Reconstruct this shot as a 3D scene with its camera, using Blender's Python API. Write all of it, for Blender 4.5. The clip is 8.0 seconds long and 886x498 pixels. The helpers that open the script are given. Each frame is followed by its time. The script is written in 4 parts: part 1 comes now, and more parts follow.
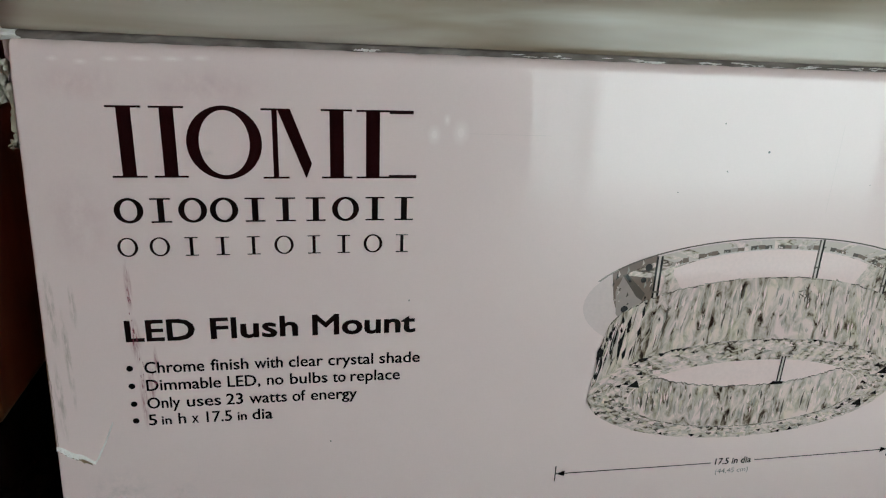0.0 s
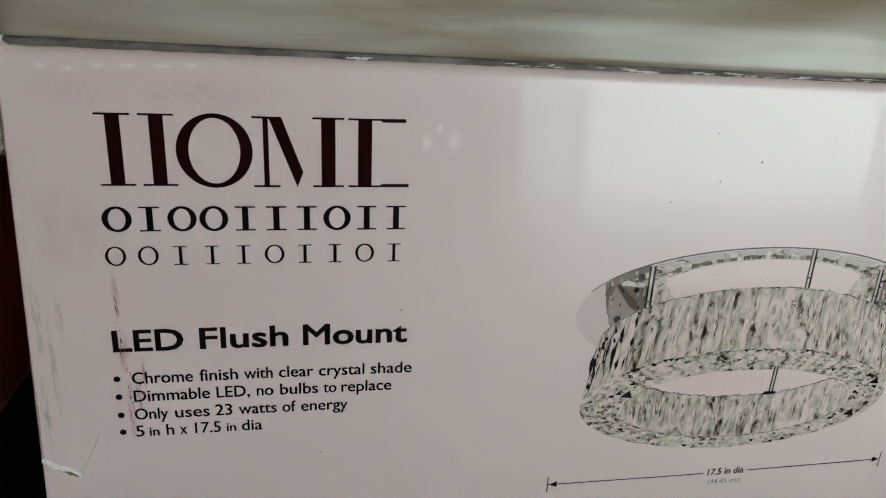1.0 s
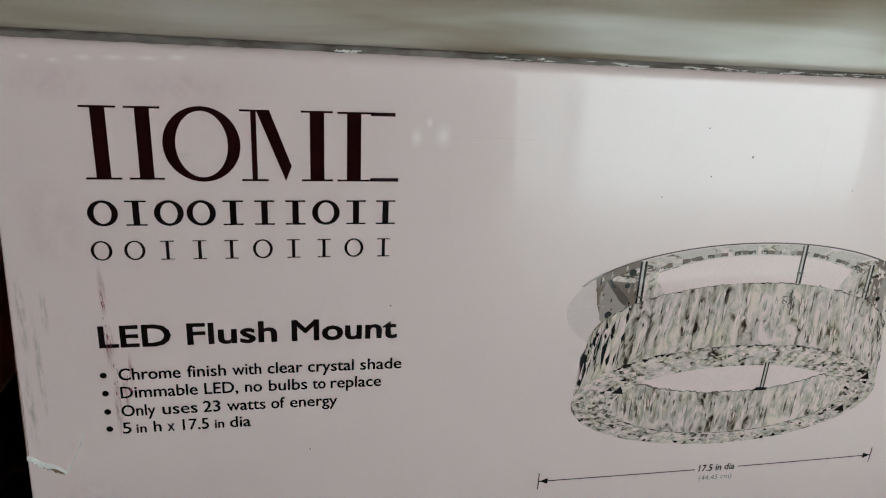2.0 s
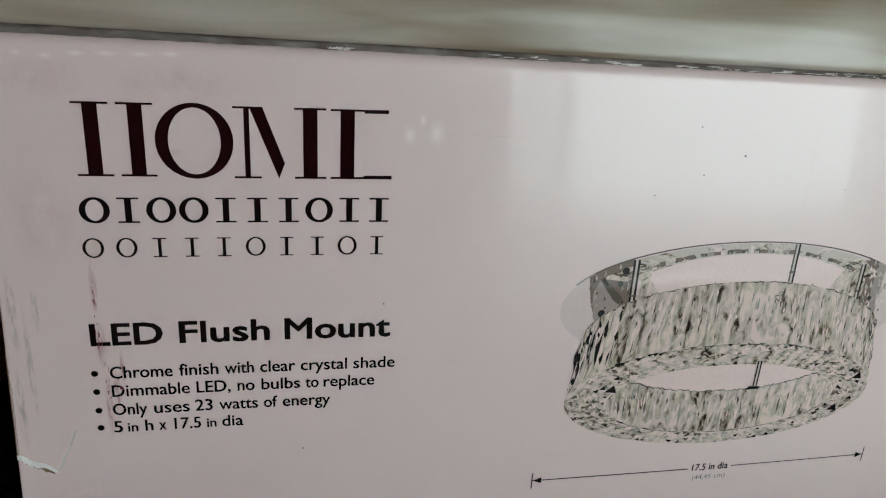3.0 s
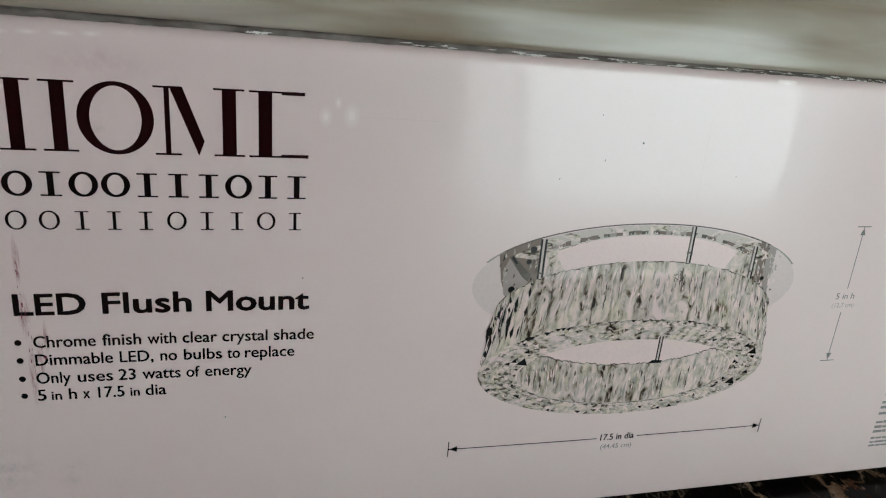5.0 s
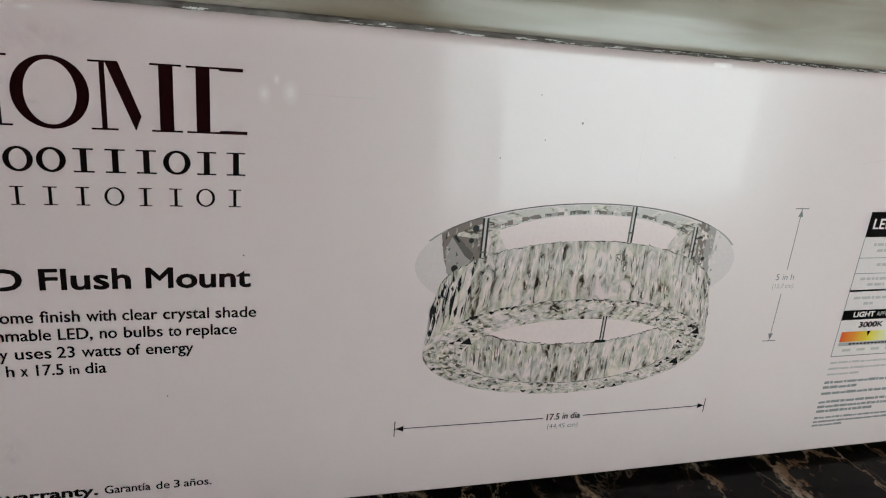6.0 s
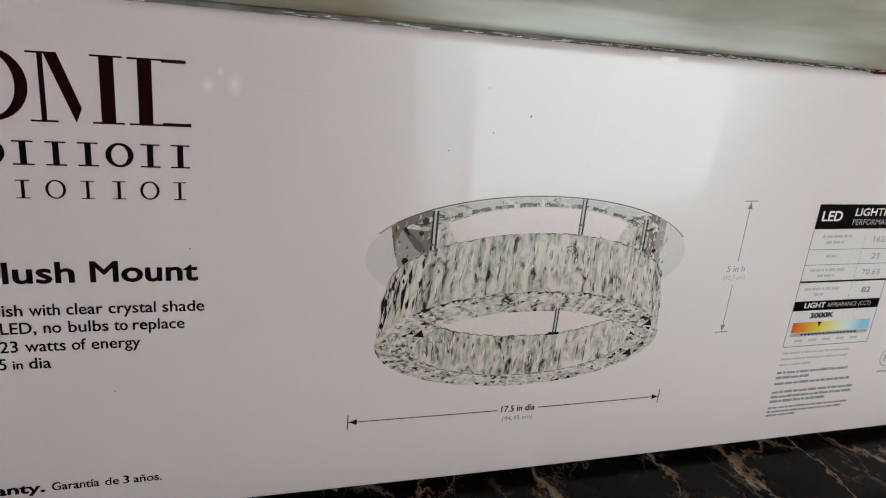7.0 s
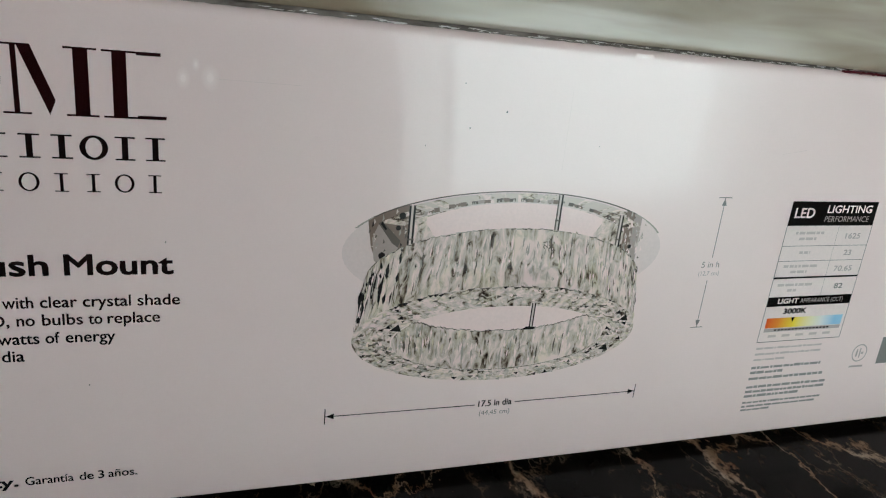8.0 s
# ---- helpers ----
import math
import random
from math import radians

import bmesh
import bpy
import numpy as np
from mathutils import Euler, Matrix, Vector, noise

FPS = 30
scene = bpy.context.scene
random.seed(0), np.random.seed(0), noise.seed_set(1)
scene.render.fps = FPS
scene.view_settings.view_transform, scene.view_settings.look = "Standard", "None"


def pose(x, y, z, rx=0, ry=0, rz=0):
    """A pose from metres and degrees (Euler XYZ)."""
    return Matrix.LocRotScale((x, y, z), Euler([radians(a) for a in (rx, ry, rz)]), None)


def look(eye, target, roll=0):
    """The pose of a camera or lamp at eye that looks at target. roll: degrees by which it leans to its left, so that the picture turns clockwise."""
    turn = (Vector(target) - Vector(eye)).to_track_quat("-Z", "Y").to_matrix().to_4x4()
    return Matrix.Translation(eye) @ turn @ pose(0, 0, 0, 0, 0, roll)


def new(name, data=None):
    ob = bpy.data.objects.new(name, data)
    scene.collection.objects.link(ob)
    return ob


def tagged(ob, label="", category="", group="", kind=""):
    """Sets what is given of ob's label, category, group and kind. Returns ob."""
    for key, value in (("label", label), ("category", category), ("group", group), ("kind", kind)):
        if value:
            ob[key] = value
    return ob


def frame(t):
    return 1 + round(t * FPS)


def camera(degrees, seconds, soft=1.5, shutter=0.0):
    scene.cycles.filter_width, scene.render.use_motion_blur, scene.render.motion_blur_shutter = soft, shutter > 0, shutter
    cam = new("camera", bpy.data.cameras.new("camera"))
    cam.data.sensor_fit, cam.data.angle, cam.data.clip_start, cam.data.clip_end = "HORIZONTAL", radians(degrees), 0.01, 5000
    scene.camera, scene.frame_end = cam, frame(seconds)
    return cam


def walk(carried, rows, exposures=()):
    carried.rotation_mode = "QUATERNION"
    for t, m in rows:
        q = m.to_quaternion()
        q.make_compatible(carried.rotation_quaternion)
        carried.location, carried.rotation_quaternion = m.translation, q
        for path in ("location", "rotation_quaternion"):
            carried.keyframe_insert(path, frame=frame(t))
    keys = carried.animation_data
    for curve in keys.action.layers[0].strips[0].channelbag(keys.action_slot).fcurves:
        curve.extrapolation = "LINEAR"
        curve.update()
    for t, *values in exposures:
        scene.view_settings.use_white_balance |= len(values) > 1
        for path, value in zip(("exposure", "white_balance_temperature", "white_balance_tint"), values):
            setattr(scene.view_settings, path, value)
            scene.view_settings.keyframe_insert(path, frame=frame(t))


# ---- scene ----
# Plan: x runs along the carton's printed front, y goes back from it, z is up.
# Print layout is in centimetres on the front sheet: X from the wordmark's left end, Z from its top.
COUNTER = 0.90          # top of the marble counter
ORIGIN_Z = COUNTER + 0.158

cam = camera(63.2, 8.0, soft=1.15)
PATH = [
    (0.0, (5.351, -19.702, 3.182), (5.691, -17.854, 2.497), 2.4),
    (0.5, (5.340, -19.602, 3.215), (5.684, -17.752, 2.536), 2.6),
    (1.0, (5.343, -19.505, 3.228), (5.708, -17.656, 2.559), 2.8),
    (1.5, (5.391, -19.452, 3.199), (5.771, -17.606, 2.530), 2.9),
    (2.8, (5.535, -19.442, 2.854), (5.925, -17.597, 2.190), 3.2),
    (3.0, (5.486, -19.491, 2.883), (5.885, -17.645, 2.226), 3.2),
    (3.5, (5.690, -19.591, 2.795), (6.106, -17.748, 2.138), 3.6),
    (4.0, (5.997, -19.930, 2.821), (6.430, -18.090, 2.168), 3.9),
    (4.5, (6.246, -20.628, 2.835), (6.713, -18.797, 2.182), 4.3),
    (5.8, (7.486, -21.831, 2.255), (8.032, -20.019, 1.609), 5.1),
    (6.0, (7.728, -21.998, 2.113), (8.284, -20.185, 1.478), 5.1),
    (6.5, (8.277, -22.193, 2.111), (8.858, -20.389, 1.471), 5.3),
    (7.0, (8.723, -22.421, 2.015), (9.328, -20.622, 1.382), 5.3),
    (7.5, (8.883, -22.493, 1.888), (9.506, -20.700, 1.257), 5.6),
    (8.0, (8.968, -22.700, 1.896), (9.611, -20.913, 1.268), 5.8),
]


def cm(p):
    return Vector((p[0] / 100, p[1] / 100, ORIGIN_Z + p[2] / 100))


walk(cam, [(t, look(cm(e), cm(a), r)) for t, e, a, r in PATH])

# ---- light: daylight through one wide window behind the camera ----
world = bpy.data.worlds.new("sky")
scene.world = world
world.use_nodes = True
wn = world.node_tree.nodes
sky = wn.new("ShaderNodeTexSky")
sky.sky_type, sky.sun_disc = "NISHITA", False
sky.sun_elevation, sky.sun_rotation = radians(40), radians(150)
world.node_tree.links.new(sky.outputs[0], wn["Background"].inputs[0])
wn["Background"].inputs[1].default_value = 0.1
DAYLIGHT = 5.85
scene.view_settings.exposure = 0.0

ROOM_X0, ROOM_X1, ROOM_Y0, ROOM_Y1, CEIL = -0.8, 2.6, -1.1, 0.62, 2.5
WIN_X0, WIN_X1, WIN_Z0, WIN_Z1 = 0.37, 1.45, 0.48, 1.78


# ---- materials ----
def nodes_of(name):
    m = bpy.data.materials.new(name)
    m.use_nodes = True
    nt = m.node_tree
    return m, nt, nt.nodes["Principled BSDF"]


def put(nt, kind, **values):
    n = nt.nodes.new(kind)
    for k, v in values.items():
        n.inputs[k].default_value = v
    return n


def ramp(nt, fac, stops):
    r = nt.nodes.new("ShaderNodeValToRGB")
    while len(r.color_ramp.elements) < len(stops):
        r.color_ramp.elements.new(0.5)
    for e, (p, c) in zip(r.color_ramp.elements, stops):
        e.position, e.color = p, (*c, 1)
    nt.links.new(fac, r.inputs[0])
    return r


def where(nt, scale=(1, 1, 1)):
    g = nt.nodes.new("ShaderNodeNewGeometry")
    mp = nt.nodes.new("ShaderNodeMapping")
    mp.inputs["Scale"].default_value = scale
    nt.links.new(g.outputs["Position"], mp.inputs[0])
    return mp.outputs[0]


def flutes(nt, bsdf, strength=1.0):
    """The carton's corrugation shows through its varnish as upright waves, with a softer board warp."""
    pos = where(nt)
    wv = put(nt, "ShaderNodeTexWave", **{"Scale": 6.2832 / (20 * 0.0072), "Distortion": 1.2, "Detail": 1.0, "Detail Scale": 3.0})
    wv.wave_type, wv.bands_direction, wv.wave_profile = "BANDS", "X", "SIN"
    nt.links.new(pos, wv.inputs[0])
    nz = put(nt, "ShaderNodeTexNoise", Scale=22.0, Detail=0.0)
    nt.links.new(pos, nz.inputs[0])
    b1 = put(nt, "ShaderNodeBump", Strength=strength, Distance=0.000003)
    b2 = put(nt, "ShaderNodeBump", Strength=strength, Distance=0.00006)
    nt.links.new(wv.outputs["Fac"], b1.inputs["Height"])
    nt.links.new(nz.outputs["Fac"], b2.inputs["Height"])
    nt.links.new(b1.outputs[0], b2.inputs["Normal"])
    nt.links.new(b2.outputs[0], bsdf.inputs["Normal"])
    nt.links.new(b2.outputs[0], bsdf.inputs["Coat Normal"])


def varnish(bsdf, satin=0.0, gloss=0.025):
    """A clear glossy coat over satin print."""
    bsdf.inputs["Roughness"].default_value = 0.38
    bsdf.inputs["Specular IOR Level"].default_value = satin
    bsdf.inputs["Coat Weight"].default_value = 1.0
    bsdf.inputs["Coat IOR"].default_value = 1.425
    bsdf.inputs["Coat Roughness"].default_value = gloss


def ink(name, colour, gloss=0.03):
    m, nt, b = nodes_of(name)
    nz = put(nt, "ShaderNodeTexNoise", Scale=900.0, Detail=2.0)
    nt.links.new(where(nt), nz.inputs[0])
    pale = min(colour) > 0.4    # pale tones are the paper showing through
    if pale:
        colour = [c * k for c, k in zip(colour, (0.95, 0.835, 0.825))]
    lo, hi = [c * 0.97 for c in colour], [min(1, c * 1.03) for c in colour]
    nt.links.new(ramp(nt, nz.outputs["Fac"], [(0.3, lo), (0.7, hi)]).outputs[0], b.inputs["Base Color"])
    varnish(b, 0.45 if pale else 0.0, gloss)
    flutes(nt, b)
    return m


def board_tone(nt):
    """Colour and gloss of the white varnished board, the same wherever it shows."""
    pos = where(nt)
    big = put(nt, "ShaderNodeTexNoise", Scale=14.0, Detail=4.0)
    fine = put(nt, "ShaderNodeTexNoise", Scale=1500.0, Detail=2.0)
    nt.links.new(pos, big.inputs[0])
    nt.links.new(pos, fine.inputs[0])
    a = ramp(nt, big.outputs["Fac"], [(0.3, (0.832, 0.66, 0.64)), (0.7, (0.862, 0.69, 0.668))])
    c = ramp(nt, fine.outputs["Fac"], [(0.3, (0.985, 0.985, 0.985)), (0.7, (1, 1, 1))])
    mix = nt.nodes.new("ShaderNodeMix")
    mix.data_type, mix.blend_type = "RGBA", "MULTIPLY"
    mix.inputs[0].default_value = 1.0
    nt.links.new(a.outputs[0], mix.inputs[6])
    nt.links.new(c.outputs[0], mix.inputs[7])
    r = ramp(nt, big.outputs["Fac"], [(0.3, (0.018,) * 3), (0.7, (0.035,) * 3)])
    return mix.outputs[2], r.outputs[0]


def coated_board():
    m, nt, b = nodes_of("white_coated_board")
    colour, gloss = board_tone(nt)
    nt.links.new(colour, b.inputs["Base Color"])
    varnish(b, 0.45)
    nt.links.new(gloss, b.inputs["Coat Roughness"])
    flutes(nt, b)
    return m


def streaked_board():
    """Glossy grey print with brushed, slightly slanting streaks."""
    m, nt, b = nodes_of("grey_streaked_board")
    def streaks(lean, scale, detail):
        n = put(nt, "ShaderNodeTexNoise", Scale=1.0, Detail=detail, Roughness=0.5, Distortion=0.5)
        mp = nt.nodes.new("ShaderNodeMapping")
        mp.inputs["Rotation"].default_value = (0, radians(lean), 0)
        mp.inputs["Scale"].default_value = scale
        nt.links.new(where(nt), mp.inputs[0])
        nt.links.new(mp.outputs[0], n.inputs[0])
        return n
    st, wide = streaks(16, (10, 10, 90), 3.0), streaks(22, (7, 7, 38), 2.0)
    c = ramp(nt, st.outputs["Fac"], [(0.3, (0.30, 0.245, 0.21)), (0.52, (0.41, 0.365, 0.325)), (0.75, (0.53, 0.50, 0.46))])
    tint = ramp(nt, wide.outputs["Fac"], [(0.34, (0.66, 0.58, 0.46)), (0.48, (0.97, 0.93, 0.84)), (0.66, (1.2, 1.2, 1.17))])
    mx = nt.nodes.new("ShaderNodeMix")
    mx.data_type, mx.blend_type = "RGBA", "MULTIPLY"
    mx.inputs[0].default_value = 1.0
    nt.links.new(c.outputs[0], mx.inputs[6])
    nt.links.new(tint.outputs[0], mx.inputs[7])
    nt.links.new(mx.outputs[2], b.inputs["Base Color"])
    b.inputs["Roughness"].default_value = 0.15
    b.inputs["IOR"].default_value = 1.45
    flutes(nt, b, 0.8)
    return m


def mottled(name, lo, hi, scale, rough, metallic=0.0, bump=0.0, stretch=(1, 1, 1)):
    m, nt, b = nodes_of(name)
    nz = put(nt, "ShaderNodeTexNoise", Scale=scale, Detail=6.0, Distortion=0.3)
    nt.links.new(where(nt, stretch), nz.inputs[0])
    nt.links.new(ramp(nt, nz.outputs["Fac"], [(0.3, lo), (0.7, hi)]).outputs[0], b.inputs["Base Color"])
    b.inputs["Roughness"].default_value = rough
    b.inputs["Metallic"].default_value = metallic
    if bump:
        bp = put(nt, "ShaderNodeBump", Strength=0.6, Distance=bump)
        nt.links.new(nz.outputs["Fac"], bp.inputs["Height"])
        nt.links.new(bp.outputs[0], b.inputs["Normal"])
    return m


def black_marble():
    m, nt, b = nodes_of("black_gold_marble")
    shift = nt.nodes.new("ShaderNodeMapping")
    shift.inputs["Location"].default_value = (0.31, 0.17, 0.05)
    shift.inputs["Scale"].default_value = (1.0, 0.55, 1.0)
    nt.links.new(where(nt), shift.inputs[0])
    pos = shift.outputs[0]
    warp = put(nt, "ShaderNodeTexNoise", Scale=30.0, Detail=7.0, Roughness=0.7)
    nt.links.new(pos, warp.inputs[0])
    add = nt.nodes.new("ShaderNodeMix")
    add.data_type = "VECTOR"
    add.inputs[0].default_value = 0.045
    nt.links.new(pos, add.inputs[4])
    nt.links.new(warp.outputs["Color"], add.inputs[5])
    vor = put(nt, "ShaderNodeTexVoronoi", Scale=21.0)
    vor.feature = "DISTANCE_TO_EDGE"
    nt.links.new(add.outputs[1], vor.inputs[0])
    thick = put(nt, "ShaderNodeTexNoise", Scale=24.0, Detail=3.0)
    nt.links.new(pos, thick.inputs[0])
    width = nt.nodes.new("ShaderNodeMapRange")
    for k, v in (("From Min", 0.34), ("From Max", 0.74), ("To Min", 0.0), ("To Max", 0.06)):
        width.inputs[k].default_value = v
    nt.links.new(thick.outputs["Fac"], width.inputs[0])
    vein = nt.nodes.new("ShaderNodeMapRange")
    vein.inputs["From Min"].default_value = 0.0
    vein.inputs["To Min"].default_value, vein.inputs["To Max"].default_value = 1.0, 0.0
    nt.links.new(vor.outputs["Distance"], vein.inputs[0])
    nt.links.new(width.outputs[0], vein.inputs["From Max"])
    tone = put(nt, "ShaderNodeTexNoise", Scale=60.0, Detail=5.0)
    nt.links.new(pos, tone.inputs[0])
    gold = ramp(nt, tone.outputs["Fac"], [(0.35, (0.13, 0.06, 0.03)), (0.55, (0.30, 0.19, 0.12)), (0.7, (0.50, 0.39, 0.29))])
    dark = ramp(nt, warp.outputs["Fac"], [(0.35, (0.002, 0.0018, 0.0015)), (0.65, (0.009, 0.007, 0.006))])
    mix = nt.nodes.new("ShaderNodeMix")
    mix.data_type = "RGBA"
    thin = put(nt, "ShaderNodeTexVoronoi", Scale=58.0)
    thin.feature = "DISTANCE_TO_EDGE"
    nt.links.new(add.outputs[1], thin.inputs[0])
    hair = nt.nodes.new("ShaderNodeMapRange")
    for k, v in (("From Min", 0.0), ("From Max", 0.045), ("To Min", 0.30), ("To Max", 0.0)):
        hair.inputs[k].default_value = v
    nt.links.new(thin.outputs["Distance"], hair.inputs[0])
    patch = nt.nodes.new("ShaderNodeMapRange")
    for k, v in (("From Min", 0.48), ("From Max", 0.62), ("To Min", 0.0), ("To Max", 1.0)):
        patch.inputs[k].default_value = v
    nt.links.new(tone.outputs["Fac"], patch.inputs[0])
    fine = nt.nodes.new("ShaderNodeMath")
    fine.operation = "MULTIPLY"
    nt.links.new(hair.outputs[0], fine.inputs[0])
    nt.links.new(patch.outputs[0], fine.inputs[1])
    every = nt.nodes.new("ShaderNodeMath")
    every.operation = "MAXIMUM"
    nt.links.new(vein.outputs[0], every.inputs[0])
    nt.links.new(fine.outputs[0], every.inputs[1])
    # veins fade to black at the left end, imitating the cartons' shadow there
    sx = nt.nodes.new("ShaderNodeSeparateXYZ")
    nt.links.new(where(nt), sx.inputs[0])
    shade_fade = nt.nodes.new("ShaderNodeMapRange")
    shade_fade.inputs["From Min"].default_value, shade_fade.inputs["From Max"].default_value = -0.03, 0.05
    nt.links.new(sx.outputs[0], shade_fade.inputs[0])
    both = nt.nodes.new("ShaderNodeMath")
    both.operation = "MULTIPLY"
    nt.links.new(every.outputs[0], both.inputs[0])
    nt.links.new(shade_fade.outputs[0], both.inputs[1])
    nt.links.new(both.outputs[0], mix.inputs[0])
    nt.links.new(dark.outputs[0], mix.inputs[6])
    nt.links.new(gold.outputs[0], mix.inputs[7])
    nt.links.new(mix.outputs[2], b.inputs["Base Color"])
    b.inputs["Roughness"].default_value = 0.14
    b.inputs["IOR"].default_value = 1.13
    return m


def sheer_cloth():
    """Thin woven voile: part of the light goes straight through, part is scattered."""
    m, nt, b = nodes_of("sheer_voile")
    nz = put(nt, "ShaderNodeTexNoise", Scale=900.0, Detail=2.0)
    nt.links.new(where(nt), nz.inputs[0])
    c = ramp(nt, nz.outputs["Fac"], [(0.3, (0.80, 0.82, 0.82)), (0.7, (0.88, 0.89, 0.89))])
    out = [n for n in nt.nodes if n.type == "OUTPUT_MATERIAL"][0]
    dif, tra, thr = (nt.nodes.new("ShaderNodeBsdf" + k) for k in ("Diffuse", "Translucent", "Transparent"))
    nt.links.new(c.outputs[0], dif.inputs[0])
    nt.links.new(c.outputs[0], tra.inputs[0])
    m1, m2 = put(nt, "ShaderNodeMixShader", Fac=0.25), put(nt, "ShaderNodeMixShader", Fac=0.58)
    nt.links.new(dif.outputs[0], m1.inputs[1])
    nt.links.new(tra.outputs[0], m1.inputs[2])
    nt.links.new(m1.outputs[0], m2.inputs[1])
    nt.links.new(thr.outputs[0], m2.inputs[2])
    nt.links.new(m2.outputs[0], out.inputs[0])
    nt.nodes.remove(b)
    return m


def soft_wear(name, colour, cover, scale, rough=0.4, cut=(0.4, 0.65)):
    """A rubbed or stained patch in the print: broken up by fine blotches, thinning out to its edge."""
    m, nt, b = nodes_of(name)
    uv = nt.nodes.new("ShaderNodeUVMap")
    mp = nt.nodes.new("ShaderNodeMapping")
    mp.inputs["Location"].default_value, mp.inputs["Scale"].default_value = (-1, -1, 0), (2, 2, 0)
    nt.links.new(uv.outputs[0], mp.inputs[0])
    ln = nt.nodes.new("ShaderNodeVectorMath")
    ln.operation = "LENGTH"
    nt.links.new(mp.outputs[0], ln.inputs[0])
    edge = nt.nodes.new("ShaderNodeMapRange")
    for k, v in (("From Min", 0.25), ("From Max", 1.0), ("To Min", cover), ("To Max", 0.0)):
        edge.inputs[k].default_value = v
    nt.links.new(ln.outputs["Value"], edge.inputs[0])
    nz = put(nt, "ShaderNodeTexNoise", Scale=1.0, Detail=5.0, Roughness=0.65)
    nt.links.new(where(nt, scale), nz.inputs[0])
    lump = nt.nodes.new("ShaderNodeMapRange")
    lump.inputs["From Min"].default_value, lump.inputs["From Max"].default_value = cut
    nt.links.new(nz.outputs["Fac"], lump.inputs[0])
    mul = nt.nodes.new("ShaderNodeMath")
    mul.operation = "MULTIPLY"
    nt.links.new(edge.outputs[0], mul.inputs[0])
    nt.links.new(lump.outputs[0], mul.inputs[1])
    paper, gloss = board_tone(nt)
    for kind, under, over, goal in (("RGBA", paper, (*colour, 1), "Base Color"), ("FLOAT", gloss, rough, "Coat Roughness")):
        mx = nt.nodes.new("ShaderNodeMix")
        mx.data_type = kind
        i, o = (6, 2) if kind == "RGBA" else (2, 0)
        mx.inputs[i + 1].default_value = over
        nt.links.new(mul.outputs[0], mx.inputs[0])
        nt.links.new(under, mx.inputs[i])
        nt.links.new(mx.outputs[o], b.inputs[goal])
    varnish(b, 0.45)
    flutes(nt, b)
    return m


BOARD = coated_board()
GREY_BOARD = streaked_board()
MARBLE = black_marble()
KRAFT = mottled("brown_kraft_board", (0.16, 0.10, 0.055), (0.26, 0.17, 0.10), 300, 0.85, bump=0.0003)
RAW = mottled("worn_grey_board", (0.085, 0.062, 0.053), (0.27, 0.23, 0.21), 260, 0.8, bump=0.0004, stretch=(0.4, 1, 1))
TORN = mottled("torn_white_paper", (0.84, 0.80, 0.77), (0.93, 0.90, 0.87), 500, 0.9, bump=0.0004)
TAPE = mottled("frayed_tape", (0.18, 0.145, 0.10), (0.36, 0.31, 0.24), 200, 0.25, bump=0.0005)
WALL = mottled("wall_paint", (0.60, 0.615, 0.575), (0.66, 0.675, 0.635), 30, 0.8, bump=0.0003)
ROSE_BOUNCE = mottled("rose_bounce_paint", (0.56, 0.13, 0.11), (0.64, 0.17, 0.145), 30, 0.8, bump=0.0003)
CEILING = mottled("ceiling_paint", (0.74, 0.73, 0.71), (0.80, 0.79, 0.77), 40, 0.9, bump=0.0003)
WOOD_RED = mottled("dark_red_wood", (0.07, 0.018, 0.008), (0.16, 0.045, 0.02), 8, 0.35, bump=0.0004, stretch=(6, 6, 0.6))
CHERRY = mottled("cherry_wood", (0.34, 0.10, 0.045), (0.50, 0.17, 0.08), 8, 0.35, bump=0.0004, stretch=(6, 6, 0.6))
FLOOR = mottled("brown_floor", (0.24, 0.11, 0.07), (0.36, 0.19, 0.125), 6, 0.4, bump=0.0004, stretch=(8, 1, 1))
FRAME_WHITE = mottled("white_window_paint", (0.70, 0.70, 0.68), (0.80, 0.80, 0.78), 80, 0.35)
INK_MAROON = ink("deep_maroon_ink", (0.016, 0.003, 0.004))
INK_BLACK = ink("black_ink", (0.006, 0.005, 0.005))
INK_GREY = ink("grey_ink", (0.22, 0.21, 0.20))
INK_PALE = ink("pale_grey_ink", (0.45, 0.43, 0.42))
INK_FINE = ink("fine_grey_ink", (0.30, 0.285, 0.275))
INK_FAINT = ink("faint_grey_ink", (0.58, 0.545, 0.53))
INK_WHITE = ink("paper_white", (0.86, 0.81, 0.79))
CREASE = ink("faint_crease", (0.80, 0.73, 0.71), 0.06)
RED_MARK = ink("dark_red_mark", (0.24, 0.04, 0.065), 0.3)
GLASS_TONES = [
    ink("print_white", (0.89, 0.78, 0.76)), ink("print_light", (0.61, 0.57, 0.52)), ink("print_yellow", (0.62, 0.59, 0.44)),
    ink("print_mid", (0.36, 0.325, 0.29)), ink("print_dark", (0.12, 0.10, 0.085)), ink("print_black", (0.015, 0.013, 0.013)), ink("print_plate", (0.765, 0.70, 0.685)), ink("print_smoke", (0.215, 0.155, 0.13)),
]

